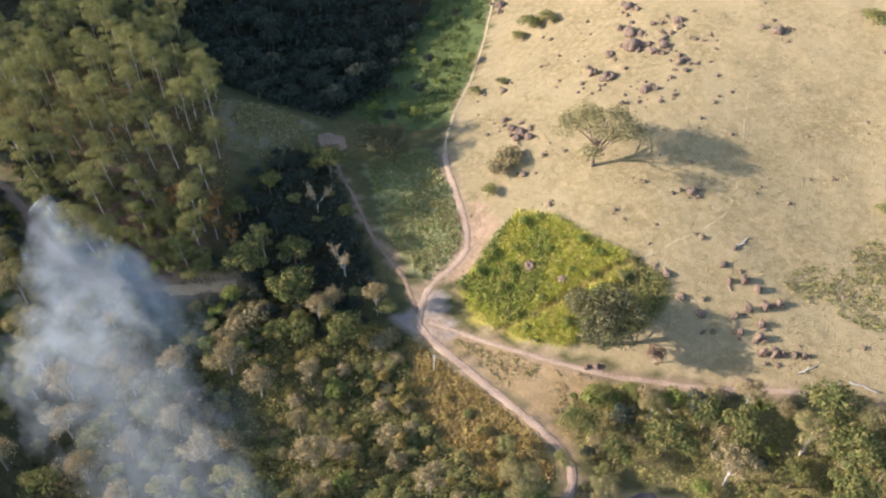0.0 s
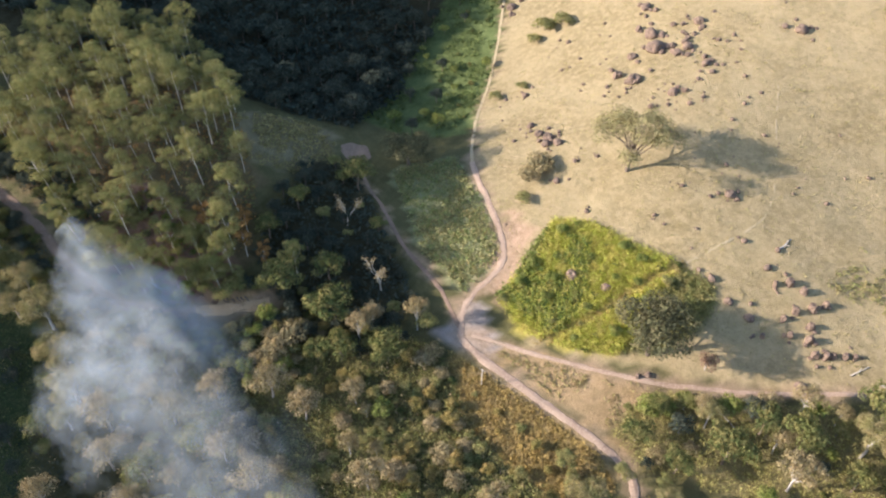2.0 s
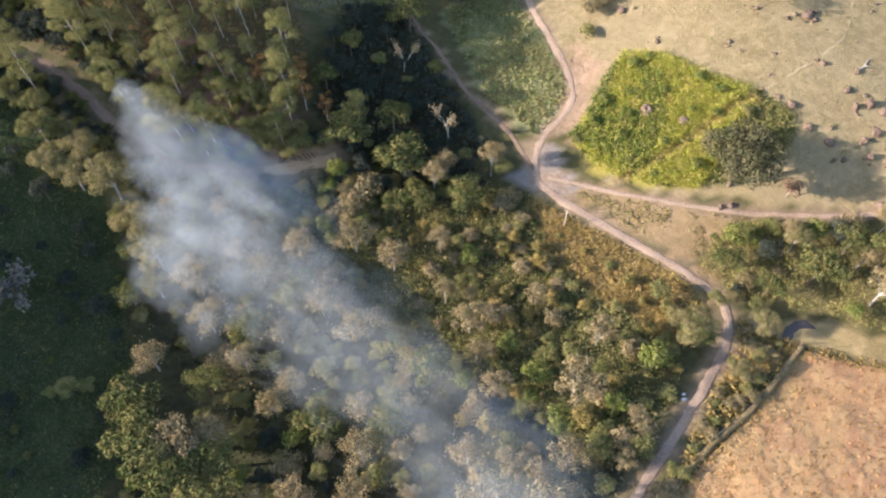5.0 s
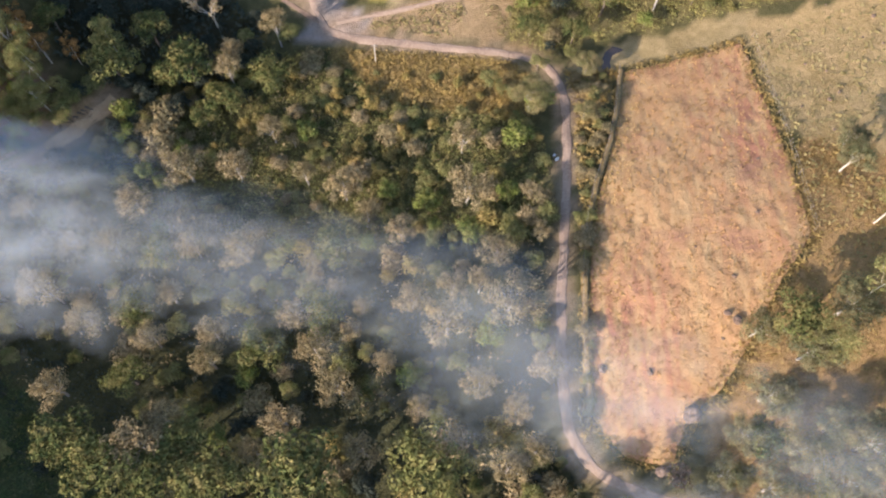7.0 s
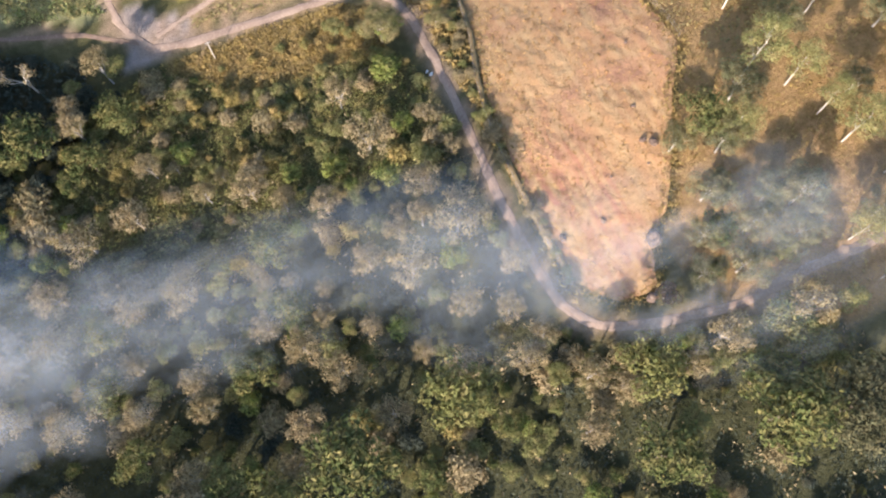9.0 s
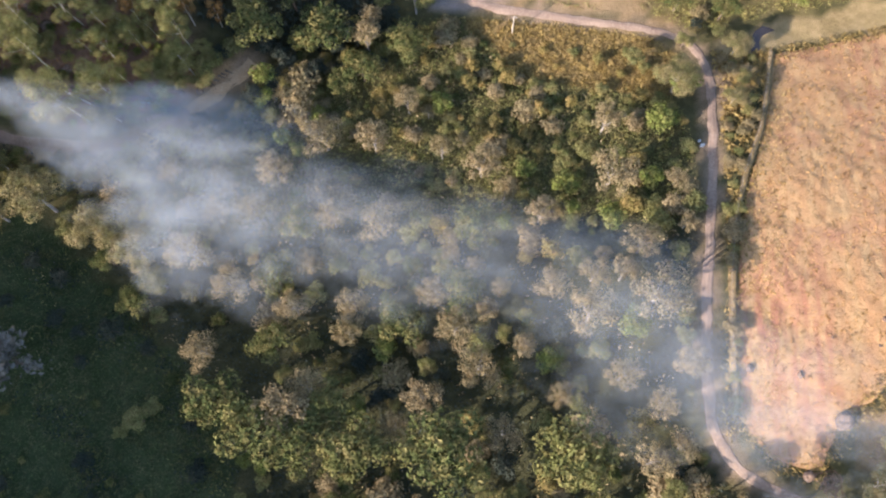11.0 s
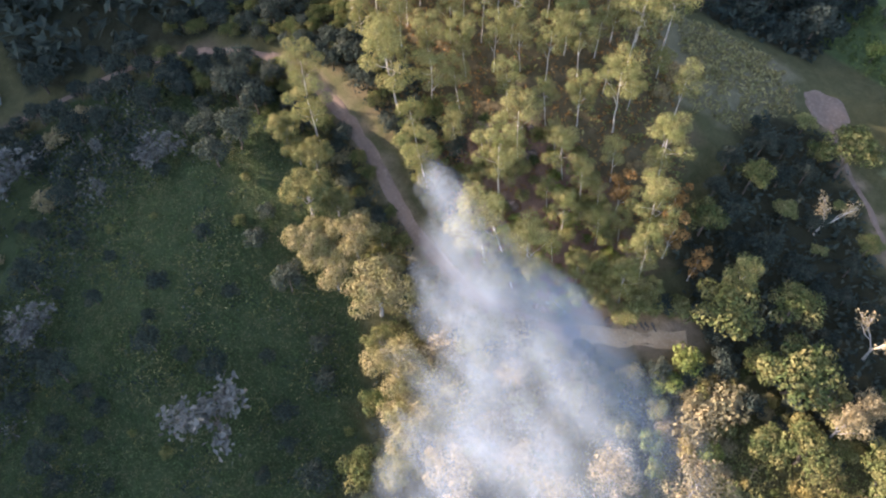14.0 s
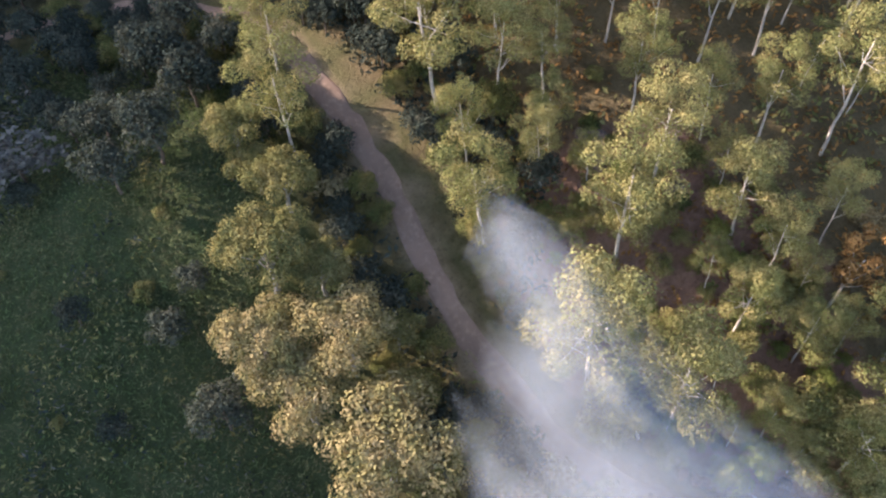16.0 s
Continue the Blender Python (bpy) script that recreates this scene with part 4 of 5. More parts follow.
GUM_STANDS = [(-68.6, 39.2, 11.5), (-63.9, 44.5, 12.5), (-65.4, 47.8, 8.8), (-59.8, 40, 10.5), (-55.9, 42.4, 9), (-64.6, 54.6, 9), (-62.2, 57.3, 10), (-52.9, 46, 7), (-54.9, 49.8, 8.8), (-49.6, 48.8, 6.5), (-66.3, 51.9, 8.5),
              (-73.2, 46.1, 8.5), (-52.4, 54.2, 9), (-56.1, 45.5, 6), (-58.7, 50.7, 9), (-50.2, 51.8, 7.5), (-60, 47.6, 6.5), (-69.4, 43.4, 9), (-72.2, 53, 10), (-75.2, 48.4, 10), (-72.6, 40.6, 9.5), (-76.6, 41, 10), (-79.5, 42.5, 10.5), (-69.6, 49.6, 9), (-78, 46, 10), (-58.6, 54.4, 9), (-56.2, 58.6, 8.5), (-68.6, 57.6, 10),
              (-61.5, 50.5, 6.5), (-57.5, 47.5, 6), (-53.6, 44.6, 5.5), (-63.4, 51, 7), (-51, 46.5, 5.5), (-54, 52, 6.5), (-67.8, 45.4, 6), (-70.8, 44.8, 7), (-57.2, 51.6, 6.5), (-48, 51.4, 5.5)]
for x, y, tall in GUM_STANDS:
    take(x, y, 1.3)
    k = rng.randrange(4)
    put(FINE_GUM[k:k + 1], x, y, tall / GUM_SIZES[k][0] / 1.02, lean=rng.uniform(4, 9), group="gum trees on the hill")
SCORCHED = [(-69, 41.5), (-65, 40), (-60, 39), (-55, 41.5), (-50, 46), (-51, 52), (-60, 53), (-69, 49)]
scatter(GUM_HILL, 0.54, 1700, lambda x, y: (FINE_GUM if x > -80 and y < 62 else GUM, rng.uniform(0.5, 0.65) if x > -66 and y > 53 else rng.uniform(0.65, 0.95), 2.5), avoid=(SCORCHED,), group="gum trees on the hill")
def verge_growth(poly, tries, kinds, group, low=0.6, high=1.1, gap=0.85):
    """Bushes packed along a road, under and between the trees already there."""
    spots = []
    x0, x1 = min(p[0] for p in poly), max(p[0] for p in poly)
    y0, y1 = min(p[1] for p in poly), max(p[1] for p in poly)
    for _ in range(tries):
        x, y = rng.uniform(x0, x1), rng.uniform(y0, y1)
        if inside(poly, x, y) and clear_of_roads(x, y, 0.35) and all(math.dist((x, y), q) > gap for q in spots):
            spots.append((x, y))
            put(rng.choice(kinds), x, y, rng.uniform(low, high), sink=0.1, tall=rng.uniform(0.8, 1.3), group=group)


ABOVE_ROAD = [(-106, 27), (-100, 31.5), (-92, 36), (-82, 39), (-74, 39.6), (-67, 38.4), (-64, 38), (-64, 40), (-70, 43.5), (-84, 44), (-98, 42), (-108, 33)]
BELOW_ROAD = [(-104, 24), (-100, 27), (-88, 34.5), (-80, 35.5), (-70, 36), (-62, 35), (-56, 37), (-50, 41), (-45, 46), (-43, 44), (-49, 38), (-56, 33), (-62, 31), (-75, 32), (-88, 29), (-100, 22)]
for x, y, r in [(-48.1, 48.3, 1.5), (-52.4, 43.4, 1.2), (-57.6, 39.5, 1.2), (-52.2, 48, 1.6), (-47.6, 50.7, 1.3), (-54, 36.6, 1.6), (-53.9, 34.8, 1.8), (-50.4, 39.4, 1.6), (-56.8, 41.4, 0.9), (-55.1, 41.6, 0.8), (-52.3, 45.4, 1.3), (-50.6, 49.8, 1.4)]:
    take(x, y, r * 0.6)
    put(rng.choice((FINE_BUSH[:1], FINE_BUSH[:1], FINE_BUSH[2:])), x, y, r / 1.2, sink=0.1, tall=rng.uniform(0.9, 1.3), group="scorched slope bushes")
verge_growth(SCORCHED, 420, (FINE_BUSH[:1], FINE_BUSH[:1], FINE_BUSH[1:2], FINE_BUSH[2:]), "scorched slope bushes", 0.35, 0.95, 1.2)
THICKET_EDGE = [(-50, 49.5), (-44, 55), (-35, 58), (-28, 63), (-22.5, 62), (-27, 56), (-34, 51), (-40, 47), (-45, 43.5), (-42, 50)]
verge_growth(THICKET_EDGE, 420, (SHRUB[:1], DARK_BUSH, DARK_BUSH, SHRUB[2:], OCHRE_BUSH), "thicket edge bushes", 0.7, 1.25, 1.3)
verge_growth([(-13, 60), (-3, 62), (7, 61), (10, 56), (-6, 56.5)], 40, (OCHRE_BUSH, SHRUB[2:]), "bushes in dry grass", 0.35, 0.7, 2.2)
verge_growth(ABOVE_ROAD, 1600, (FINE_BUSH[1:2], SHRUB[:1], DARK_BUSH, DARK_BUSH), "growth above the road", 0.7, 1.25, 1.15)
verge_growth(BELOW_ROAD, 900, (FINE_BUSH[1:2], DARK_BUSH, DARK_BUSH, FINE_BUSH[1:2]), "growth below the road", 0.7, 1.2, 1.15)
scatter(GUM_HILL, 0.7, 500, lambda x, y: (rng.choice((SHRUB[:1], SHRUB[2:], SHRUB[1:2])), rng.uniform(0.6, 1.2), 1.3), avoid=(SCORCHED,), group="undergrowth bushes")
scatter([(-97, 26), (-92, 32.5), (-82, 33), (-78, 30), (-84, 24), (-92, 20)], 0.62, 200, lambda x, y: (THICK, rng.uniform(0.6, 0.95), 2.0), group="dark trees by the meadow")
scatter([(-112, 16), (-106, 24), (-100, 30), (-92, 31), (-92, 27), (-99, 22), (-104, 12), (-106, -12), (-109, -30), (-113, -30), (-112, 0)], 0.6, 400, lambda x, y: (rng.choice((DARK, THICK, DARK)), rng.uniform(0.55, 0.85), 2.0), margin=0.35, group="dark trees by the meadow")
scatter(THICKET, 0.62, 600, lambda x, y: (rng.choice((THICK, THICK, THICK, GREEN, OLIVE)), rng.uniform(0.55, 1.0), 2.0), group="thicket trees")
scatter(FOREST, 0.72, 6500, forest_choice, group="forest plants")
scatter([(-60, 27), (-72, 30), (-82, 32), (-97, 27), (-99, 29.5), (-86, 34), (-72, 35), (-62, 34)], 0.8, 120, lambda x, y: (SHRUB[rng.randrange(3):][:1], rng.uniform(0.6, 1.1), 1.2), group="roadside bushes")
scatter([(-74, 78), (-60, 88), (-64, 104), (-73, 125), (-78, 140), (-125, 140), (-125, 62), (-106, 62), (-88, 77)], 0.66, 1200, lambda x, y: (DARK, rng.uniform(0.8, 1.3), 2.9), group="woodland trees")
scatter(WEST_WOOD, 0.75, 420, lambda x, y: (DARK, rng.uniform(0.8, 1.3), 3.0) if x > -150 else None, group="woodland trees")
scatter(SCRUB_WEST, 0.75, 700, lambda x, y: (rng.choice((DARK_BUSH, THICK, SHRUB[:1], SHRUB[1:2], THICK, GREY)), rng.uniform(0.5, 1.0), 1.6), group="scrub beyond the meadow")
scatter([(-107, 14), (-98, 24), (-90, 20), (-84, 10), (-78, 0), (-70, -6), (-60, -12), (-45, -16), (-42, -34), (-100, -45)], 0.72, 420, lambda x, y: (rng.choice((GREY, THICK, THICK, DARK_BUSH, SHRUB[:1], THICK)), rng.uniform(0.5, 0.95), 1.7), group="scrub beyond the meadow")
scatter(MEADOW, 0.75, 520, lambda x, y: (rng.choice((SHRUB[:1], DARK_BUSH, DARK_BUSH, THICK)), rng.uniform(0.5, 1.1), 1.6), group="meadow bushes")
for x, y, r in [(12.4, 4.6, 2.4), (17.4, 2.8, 2.2), (21.6, 1.4, 2.3), (26.0, 2.4, 2.0), (29.6, 1.8, 2.0), (9.6, 6.2, 2.2), (34.5, 1.8, 2.2)]:
    take(x, y, r * 0.6)
    put(rng.choice((DRY, OLIVE, GREEN)), x, y, r / 2.1, sink=0.1, tall=1.15, group="trees below the field")
verge_growth([(9.5, 14), (11.5, 10), (14.5, 6.4), (20, 4.4), (28, 2.6), (36, 3), (36, -1), (24, -2), (14, 0), (8, 6)], 260, (SHRUB[:1], SHRUB[1:2], SHRUB[2:], DARK_BUSH), "bushes below the road bend", 0.6, 1.1, 1.3)
scatter(GUM_FLOOR, 0.72, 130, lambda x, y: (rng.choice((GUM, BROAD_GUM)), rng.uniform(0.65, 0.9), 2.6), avoid=(FIELD,), group="gum trees beside the field")
scatter(STREAM_BUSH, 0.62, 260, lambda x, y: (rng.choice((BRIGHT, GREEN, OLIVE, SHRUB[:1], SHRUB[1:2], BRIGHT, DARK_BUSH)), rng.uniform(0.6, 1.05), 1.3), group="streamside bushes")
scatter(CROP, 0.8, 150, lambda x, y: (rng.choice((BRIGHT, BRIGHT, SHRUB[2:], SHRUB[:1])), rng.uniform(0.4, 0.75), 1.3), group="shrubs in the crop")
scatter(GREEN_GULLY, 0.9, 160, lambda x, y: (rng.choice((THICK, SHRUB[:1], BRIGHT)), rng.uniform(0.5, 0.9), 1.5), group="gully bushes")
scatter([(14.9, 60), (15.5, 40), (14.6, 12), (15.5, 12), (17, 38), (20.4, 55), (20.5, 61)], 0.7, 160, lambda x, y: (rng.choice((SHRUB[1:2], SHRUB[2:])), rng.uniform(0.35, 0.7), 0.7), margin=0.4, group="verge bushes")


# ---- low growth ----
def sprays(name, poly, count, size, tall, material, label, per=3, avoid=(), long=1.5, patchy=0.0, spread=0.25, keep_off=0.1, category="plants"):
    """Low plants that nobody could count, rooted in the ground: small tufts of leaf sprays."""
    x0, x1 = min(p[0] for p in poly), max(p[0] for p in poly)
    y0, y1 = min(p[1] for p in poly), max(p[1] for p in poly)
    xs = np.array([rng.uniform(x0, x1) for _ in range(count)])
    ys = np.array([rng.uniform(y0, y1) for _ in range(count)])
    ok = inside(poly, xs, ys)
    for a in avoid:
        ok &= ~inside(a, xs, ys)
    for line, half in ROADS:
        ok &= off_line(line, xs, ys) > half + keep_off
    verts, faces = [], []
    for x, y in zip(xs[ok], ys[ok]):
        if patchy and noise.noise((x * 0.15, y * 0.15, 31)) + 0.5 * noise.noise((x * 0.5, y * 0.5, 37)) < patchy - 0.5:
            continue
        base, h = zof(x, y), tall * rng.uniform(0.5, 1.3)
        for _ in range(per):
            at = Vector((x + rng.gauss(0, spread), y + rng.gauss(0, spread), base + h * rng.uniform(0.1, 1.0)))
            leaf(verts, faces, at, Vector((rng.gauss(0, 0.7), rng.gauss(0, 0.7), 0.8)), size * rng.uniform(0.6, 1.3), long)
    ob = link(name, raw(name, verts, faces), material)
    return tagged(ob, label, category, kind="stuff")


NEAR_PASTURE = [(-46, 112), (-30, 90), (-17, 76), (8, 77), (38, 92), (70, 98), (60, 150), (-40, 150)]
# the dark leaf colour here stands for tree shade over the low growth
sprays("undergrowth", FOREST, 30000, 0.12, 0.7, M_LEAF_SHADED, "dense undergrowth of scrub forest, darkened for shade in the gaps", 3, spread=0.35, avoid=(FOREST_NORTH,))
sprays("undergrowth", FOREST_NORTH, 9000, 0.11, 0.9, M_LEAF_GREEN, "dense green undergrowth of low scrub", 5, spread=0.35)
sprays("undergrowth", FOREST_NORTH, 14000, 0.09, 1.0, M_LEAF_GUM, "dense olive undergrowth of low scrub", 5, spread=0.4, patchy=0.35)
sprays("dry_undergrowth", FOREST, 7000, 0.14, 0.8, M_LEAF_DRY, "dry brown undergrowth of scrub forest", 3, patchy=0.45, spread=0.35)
sprays("undergrowth", THICKET, 1500, 0.25, 0.8, M_LEAF_SHADED, "dark undergrowth in a shaded thicket", 3)
sprays("verge_undergrowth", ABOVE_ROAD, 3000, 0.16, 0.7, M_LEAF_SHADED, "dark undergrowth along the road", 4, spread=0.3)
sprays("verge_undergrowth", BELOW_ROAD, 3000, 0.16, 0.7, M_LEAF_SHADED, "dark undergrowth along the road", 4, spread=0.3)
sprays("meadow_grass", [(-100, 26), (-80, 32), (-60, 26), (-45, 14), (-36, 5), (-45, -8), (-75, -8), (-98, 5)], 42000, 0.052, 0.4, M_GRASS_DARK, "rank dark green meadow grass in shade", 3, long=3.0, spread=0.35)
sprays("meadow_tufts", MEADOW, 6500, 0.085, 0.45, M_LEAF_GREEN, "brighter green tufts in shaded meadow", 4, long=2.0, patchy=0.5, spread=0.4)
sprays("meadow_tufts", [(-84, 22), (-70, 28), (-58, 22), (-50, 12), (-62, 4), (-76, 8)], 2000, 0.07, 0.5, M_GRASS_TAN, "dry tan grass among shaded meadow", 2, long=2.2, patchy=0.6, spread=0.4)
sprays("meadow_clumps", MEADOW, 1300, 0.11, 0.9, M_LEAF_SHADED, "rank dark clumps of weeds in shaded meadow", 16, patchy=0.5, spread=0.5)
sprays("meadow_clumps", MEADOW, 600, 0.11, 0.9, M_LEAF_GREEN, "rank green clumps in shaded meadow", 16, patchy=0.4, spread=0.5)
sprays("meadow_weeds", MEADOW, 3500, 0.085, 0.6, M_LEAF_SHADED, "dark weeds in shaded meadow", 4, patchy=0.55, spread=0.5)
sprays("meadow_weeds", MEADOW, 3000, 0.075, 0.5, M_TWIG, "dry grey weeds in shaded meadow", 3, long=2.0, patchy=0.6, spread=0.4)
SCRUB_EDGE = [(-107, 14), (-98, 24), (-91, 18), (-83, 6), (-75, -3), (-60, -9), (-45, -13), (-42, -34), (-100, -45), (-108, -10)]
sprays("scrub_canopy", SCRUB_EDGE, 3000, 0.17, 2.2, M_LEAF_SHADED, "dense dark scrub at the edge of the meadow", 12, patchy=0.42, spread=0.8)
sprays("scrub_canopy", SCRUB_EDGE, 1300, 0.13, 2.4, M_TWIG, "grey leafless scrub at the edge of the meadow", 12, patchy=0.5, spread=0.7)
sprays("ochre_grass", OCHRE, 5200, 0.11, 0.22, M_GRASS_OCHRE, "ochre dry grass beside the road", 3, long=2.2, avoid=(), spread=0.2)
sprays("verge_grass", VERGE, 1200, 0.12, 0.25, M_GRASS_TAN, "dry tan grass between two tracks", 3, long=2.2, patchy=0.5)
sprays("reed_grass", STREAM_BUSH, 9000, 0.075, 0.9, foliage("reed_leaves", (0.28, 0.27, 0.085), (0.28, 0.27, 0.085), (0.42, 0.34, 0.13), 0.4), "tall yellow-brown grass along the stream", 5, long=2.4, spread=0.3)
CROP_LANE = [(-8.2, 70.6), (-6.4, 73.9), (-3.5, 79), (-1.6, 83.2), (0.2, 87), (2.4, 90.6), (3.8, 90), (1.5, 86.6), (-0.4, 82.7), (-2.2, 78.5), (-5.2, 73.7), (-6.6, 70.8)]
sprays("crop_plants", CROP, 11000, 0.095, 0.95, M_LEAF_CROP, "dense yellow-green crop plants", 6, spread=0.3, avoid=(CROP_LANE,))
sprays("crop_plants", [(-17, 74), (-17, 86), (-10, 87), (-6, 80), (-6, 73)], 3800, 0.15, 0.9, M_LEAF_BRIGHT, "darker green plants among the crop", 5, spread=0.3, patchy=0.3, avoid=(CROP_LANE,))
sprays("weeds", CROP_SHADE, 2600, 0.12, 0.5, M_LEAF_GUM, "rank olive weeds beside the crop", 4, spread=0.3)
sprays("crop_lane_grass", CROP_LANE, 1200, 0.12, 0.3, M_GRASS_OCHRE, "dry yellow grass lane across the crop", 4, long=2.2)
sprays("pasture_tufts", NEAR_PASTURE, 6500, 0.09, 0.16, M_GRASS_TAN, "small dry grass tufts on pasture", 3, long=2.0, avoid=(CROP,))
sprays("pasture_weeds", [(20, 98), (33, 100), (37, 115), (22, 112)], 1500, 0.12, 0.3, M_LEAF_GUM, "olive weeds on a trampled stretch of pasture", 4, patchy=0.35, spread=0.2)
sprays("pasture_weeds", NEAR_PASTURE, 2200, 0.09, 0.2, M_LEAF_GUM, "sparse olive weeds on pasture", 4, patchy=0.55, avoid=(CROP,), spread=0.2)
sprays("paddock_straw", PADDOCK, 2600, 0.13, 0.3, M_GRASS_TAN, "straw-coloured grass in the paddock", 3, long=2.2, patchy=0.35)
sprays("knoll_grass", KNOLL, 2600, 0.13, 0.3, M_GRASS_TAN, "dull brown grass on a shaded knoll", 3, long=2.2, patchy=0.3)
# the grass colour is raised as well, in place of sunlight
sprays("paddock_grass", PADDOCK, 5200, 0.12, 0.3, foliage("paddock_leaves", (0.24, 0.27, 0.10), (0.24, 0.27, 0.10), (0.36, 0.31, 0.15), 0.35), "green paddock grass in half shade", 3, long=2.2)
# leaf and ground greens of the gully are lowered to suggest shade
sprays("gully_grass", GREEN_GULLY, 5200, 0.17, 0.6, foliage("gully_leaves", (0.12, 0.15, 0.05), (0.12, 0.15, 0.05), (0.18, 0.19, 0.07), 0.3), "green grass filling a gully", 3, long=2.0, patchy=0.4)
sprays("field_stubble", FIELD, 9000, 0.09, 0.14, M_STUBBLE, "dry stubble and clods on a cleared field", 3, long=1.8, spread=0.15)
sprays("field_straw", [(16.2, 13.5), (16, 22.4), (16.8, 32.4), (18, 39.9), (20.2, 48.3), (22, 55), (24.2, 55), (22.4, 44), (20.6, 32), (20, 22), (21, 12)], 5200, 0.07, 0.12, foliage("straw", (0.56, 0.40, 0.17), (0.56, 0.40, 0.17), (0.45, 0.30, 0.13), 0.3), "pale straw left along the edge of the field", 3, long=2.2, spread=0.2)
sprays("field_weeds", [(22.4, 61), (38.2, 65.3), (39.4, 45), (30, 20), (22, 12), (16, 14), (16, 30), (20, 50)], 320, 0.09, 0.2, M_LEAF_RUST, "small dead weeds on a cleared field", 3, spread=0.12)
sprays("field_edge_grass", [(21.6, 61.5), (38.4, 66.2), (39.4, 62), (40.6, 44), (40.6, 34), (36.5, 28.4), (33, 22), (29.5, 16.8), (26, 13.6), (23.4, 8.4), (18.6, 9.4), (15.2, 13.8), (15.0, 22), (15.8, 32.5), (17.2, 40.2), (19.4, 48.5), (20.6, 54.9)], 14000, 0.1, 0.25, M_GRASS_OCHRE, "ragged dry grass along the edge of the field", 3, long=2.2, avoid=([(23.2, 60), (37.4, 64), (38.4, 51.9), (38.9, 44.2), (39, 34.9), (35, 29.6), (31.3, 23), (27.9, 17.9), (24.6, 15), (22.7, 10.3), (19.3, 10.9), (16.7, 14.4), (16.4, 22.4), (17.2, 32.3), (18.5, 39.7), (20.8, 48.1), (22, 54.5)],))
sprays("leaf_litter", GUM_HILL, 6500, 0.13, 0.35, M_LEAF_RUST, "rusty leaf litter and bracken under gum trees", 3, spread=0.3)
sprays("leaf_litter", GUM_HILL, 6000, 0.15, 0.8, M_LEAF_GUM, "olive undergrowth below gum trees", 3, spread=0.3, patchy=0.5)
sprays("grazed_grass", [(39.5, 66), (62, 74), (66, 36), (41, 30)], 1800, 0.12, 0.2, M_GRASS_TAN, "short grazed tan grass", 3, long=2.0)
sprays("dry_grass", GUM_FLOOR, 8000, 0.085, 0.25, M_GRASS_OCHRE, "dry orange grass under gum trees", 3, long=2.4, avoid=(FIELD,))
sprays("verge_weeds", [(14.9, 61), (15.6, 40), (14.4, 12), (15.6, 11), (16.2, 30), (17.2, 39), (20.6, 55), (21.8, 61)], 1400, 0.16, 0.5, M_GRASS_OCHRE, "dry weeds between road and field", 4, long=2.0)
sprays("woodland_floor", [(-128, 140), (-128, 62), (-88, 76), (-72, 79), (-60, 88), (-64, 104), (-74, 126)], 5000, 0.4, 1.6, M_LEAF_SHADED, "dark low growth under woodland", 3, spread=0.6)
sprays("far_woodland", [(-80, 140), (-80, 240), (-235, 240), (-235, 62), (-126, 60), (-126, 140)], 5200, 0.8, 7.0, M_LEAF_SHADED, "closed canopy of far dark woodland", 9, spread=1.4)
sprays("far_woodland", WEST_WOOD, 2600, 0.7, 5.0, M_LEAF_SHADED, "closed canopy of dark woodland on a slope", 8, spread=1.3, keep_off=3.0, avoid=([(-128, -12), (-128, 8), (-113, 8), (-113, -12)],))
# ---- rocks, timber, fences ----
def rock_mesh(seed, blocky=0.0):
    bm = bmesh.new()
    bmesh.ops.create_icosphere(bm, subdivisions=3, radius=1.0)
    for v in bm.verts:
        d = v.co.normalized()
        k = 1 + 0.5 * noise.noise(d * 1.2 + Vector((seed, 0, 0))) + 0.22 * noise.noise(d * 2.9 + Vector((0, seed, 0)))
        k = min(k, 0.92 + 0.3 * abs(noise.noise(d * 0.8 + Vector((0, 0, seed)))))
        if blocky:
            k *= 1 / max(abs(d.x), abs(d.y), abs(d.z)) ** blocky
        v.co = Vector((d.x * k, d.y * k * 0.85, d.z * k * 0.75))
    me = bpy.data.meshes.new("rock")
    bm.to_mesh(me)
    bm.free()
    me.polygons.foreach_set("use_smooth", [False] * len(me.polygons))
    me.materials.append(M_ROCK)
    return me


ROCKS = [rock_mesh(s) for s in (3.1, 7.7, 12.4, 19.9)]
BLOCKS = [rock_mesh(s, 0.6) for s in (2.2, 5.6, 9.3)]


def put_rock(meshes, name, label, x, y, r, tall=1.0, group="", category="rock"):
    ob = new(name, rng.choice(meshes))
    ob.matrix_basis = pose(x, y, zof(x, y) + r * 0.22 * tall, rng.uniform(-12, 12), rng.uniform(-12, 12), rng.uniform(0, 360)) @ Matrix.Diagonal((r, r * rng.uniform(0.8, 1.1), r * tall, 1))
    return tagged(ob, label, category, group)


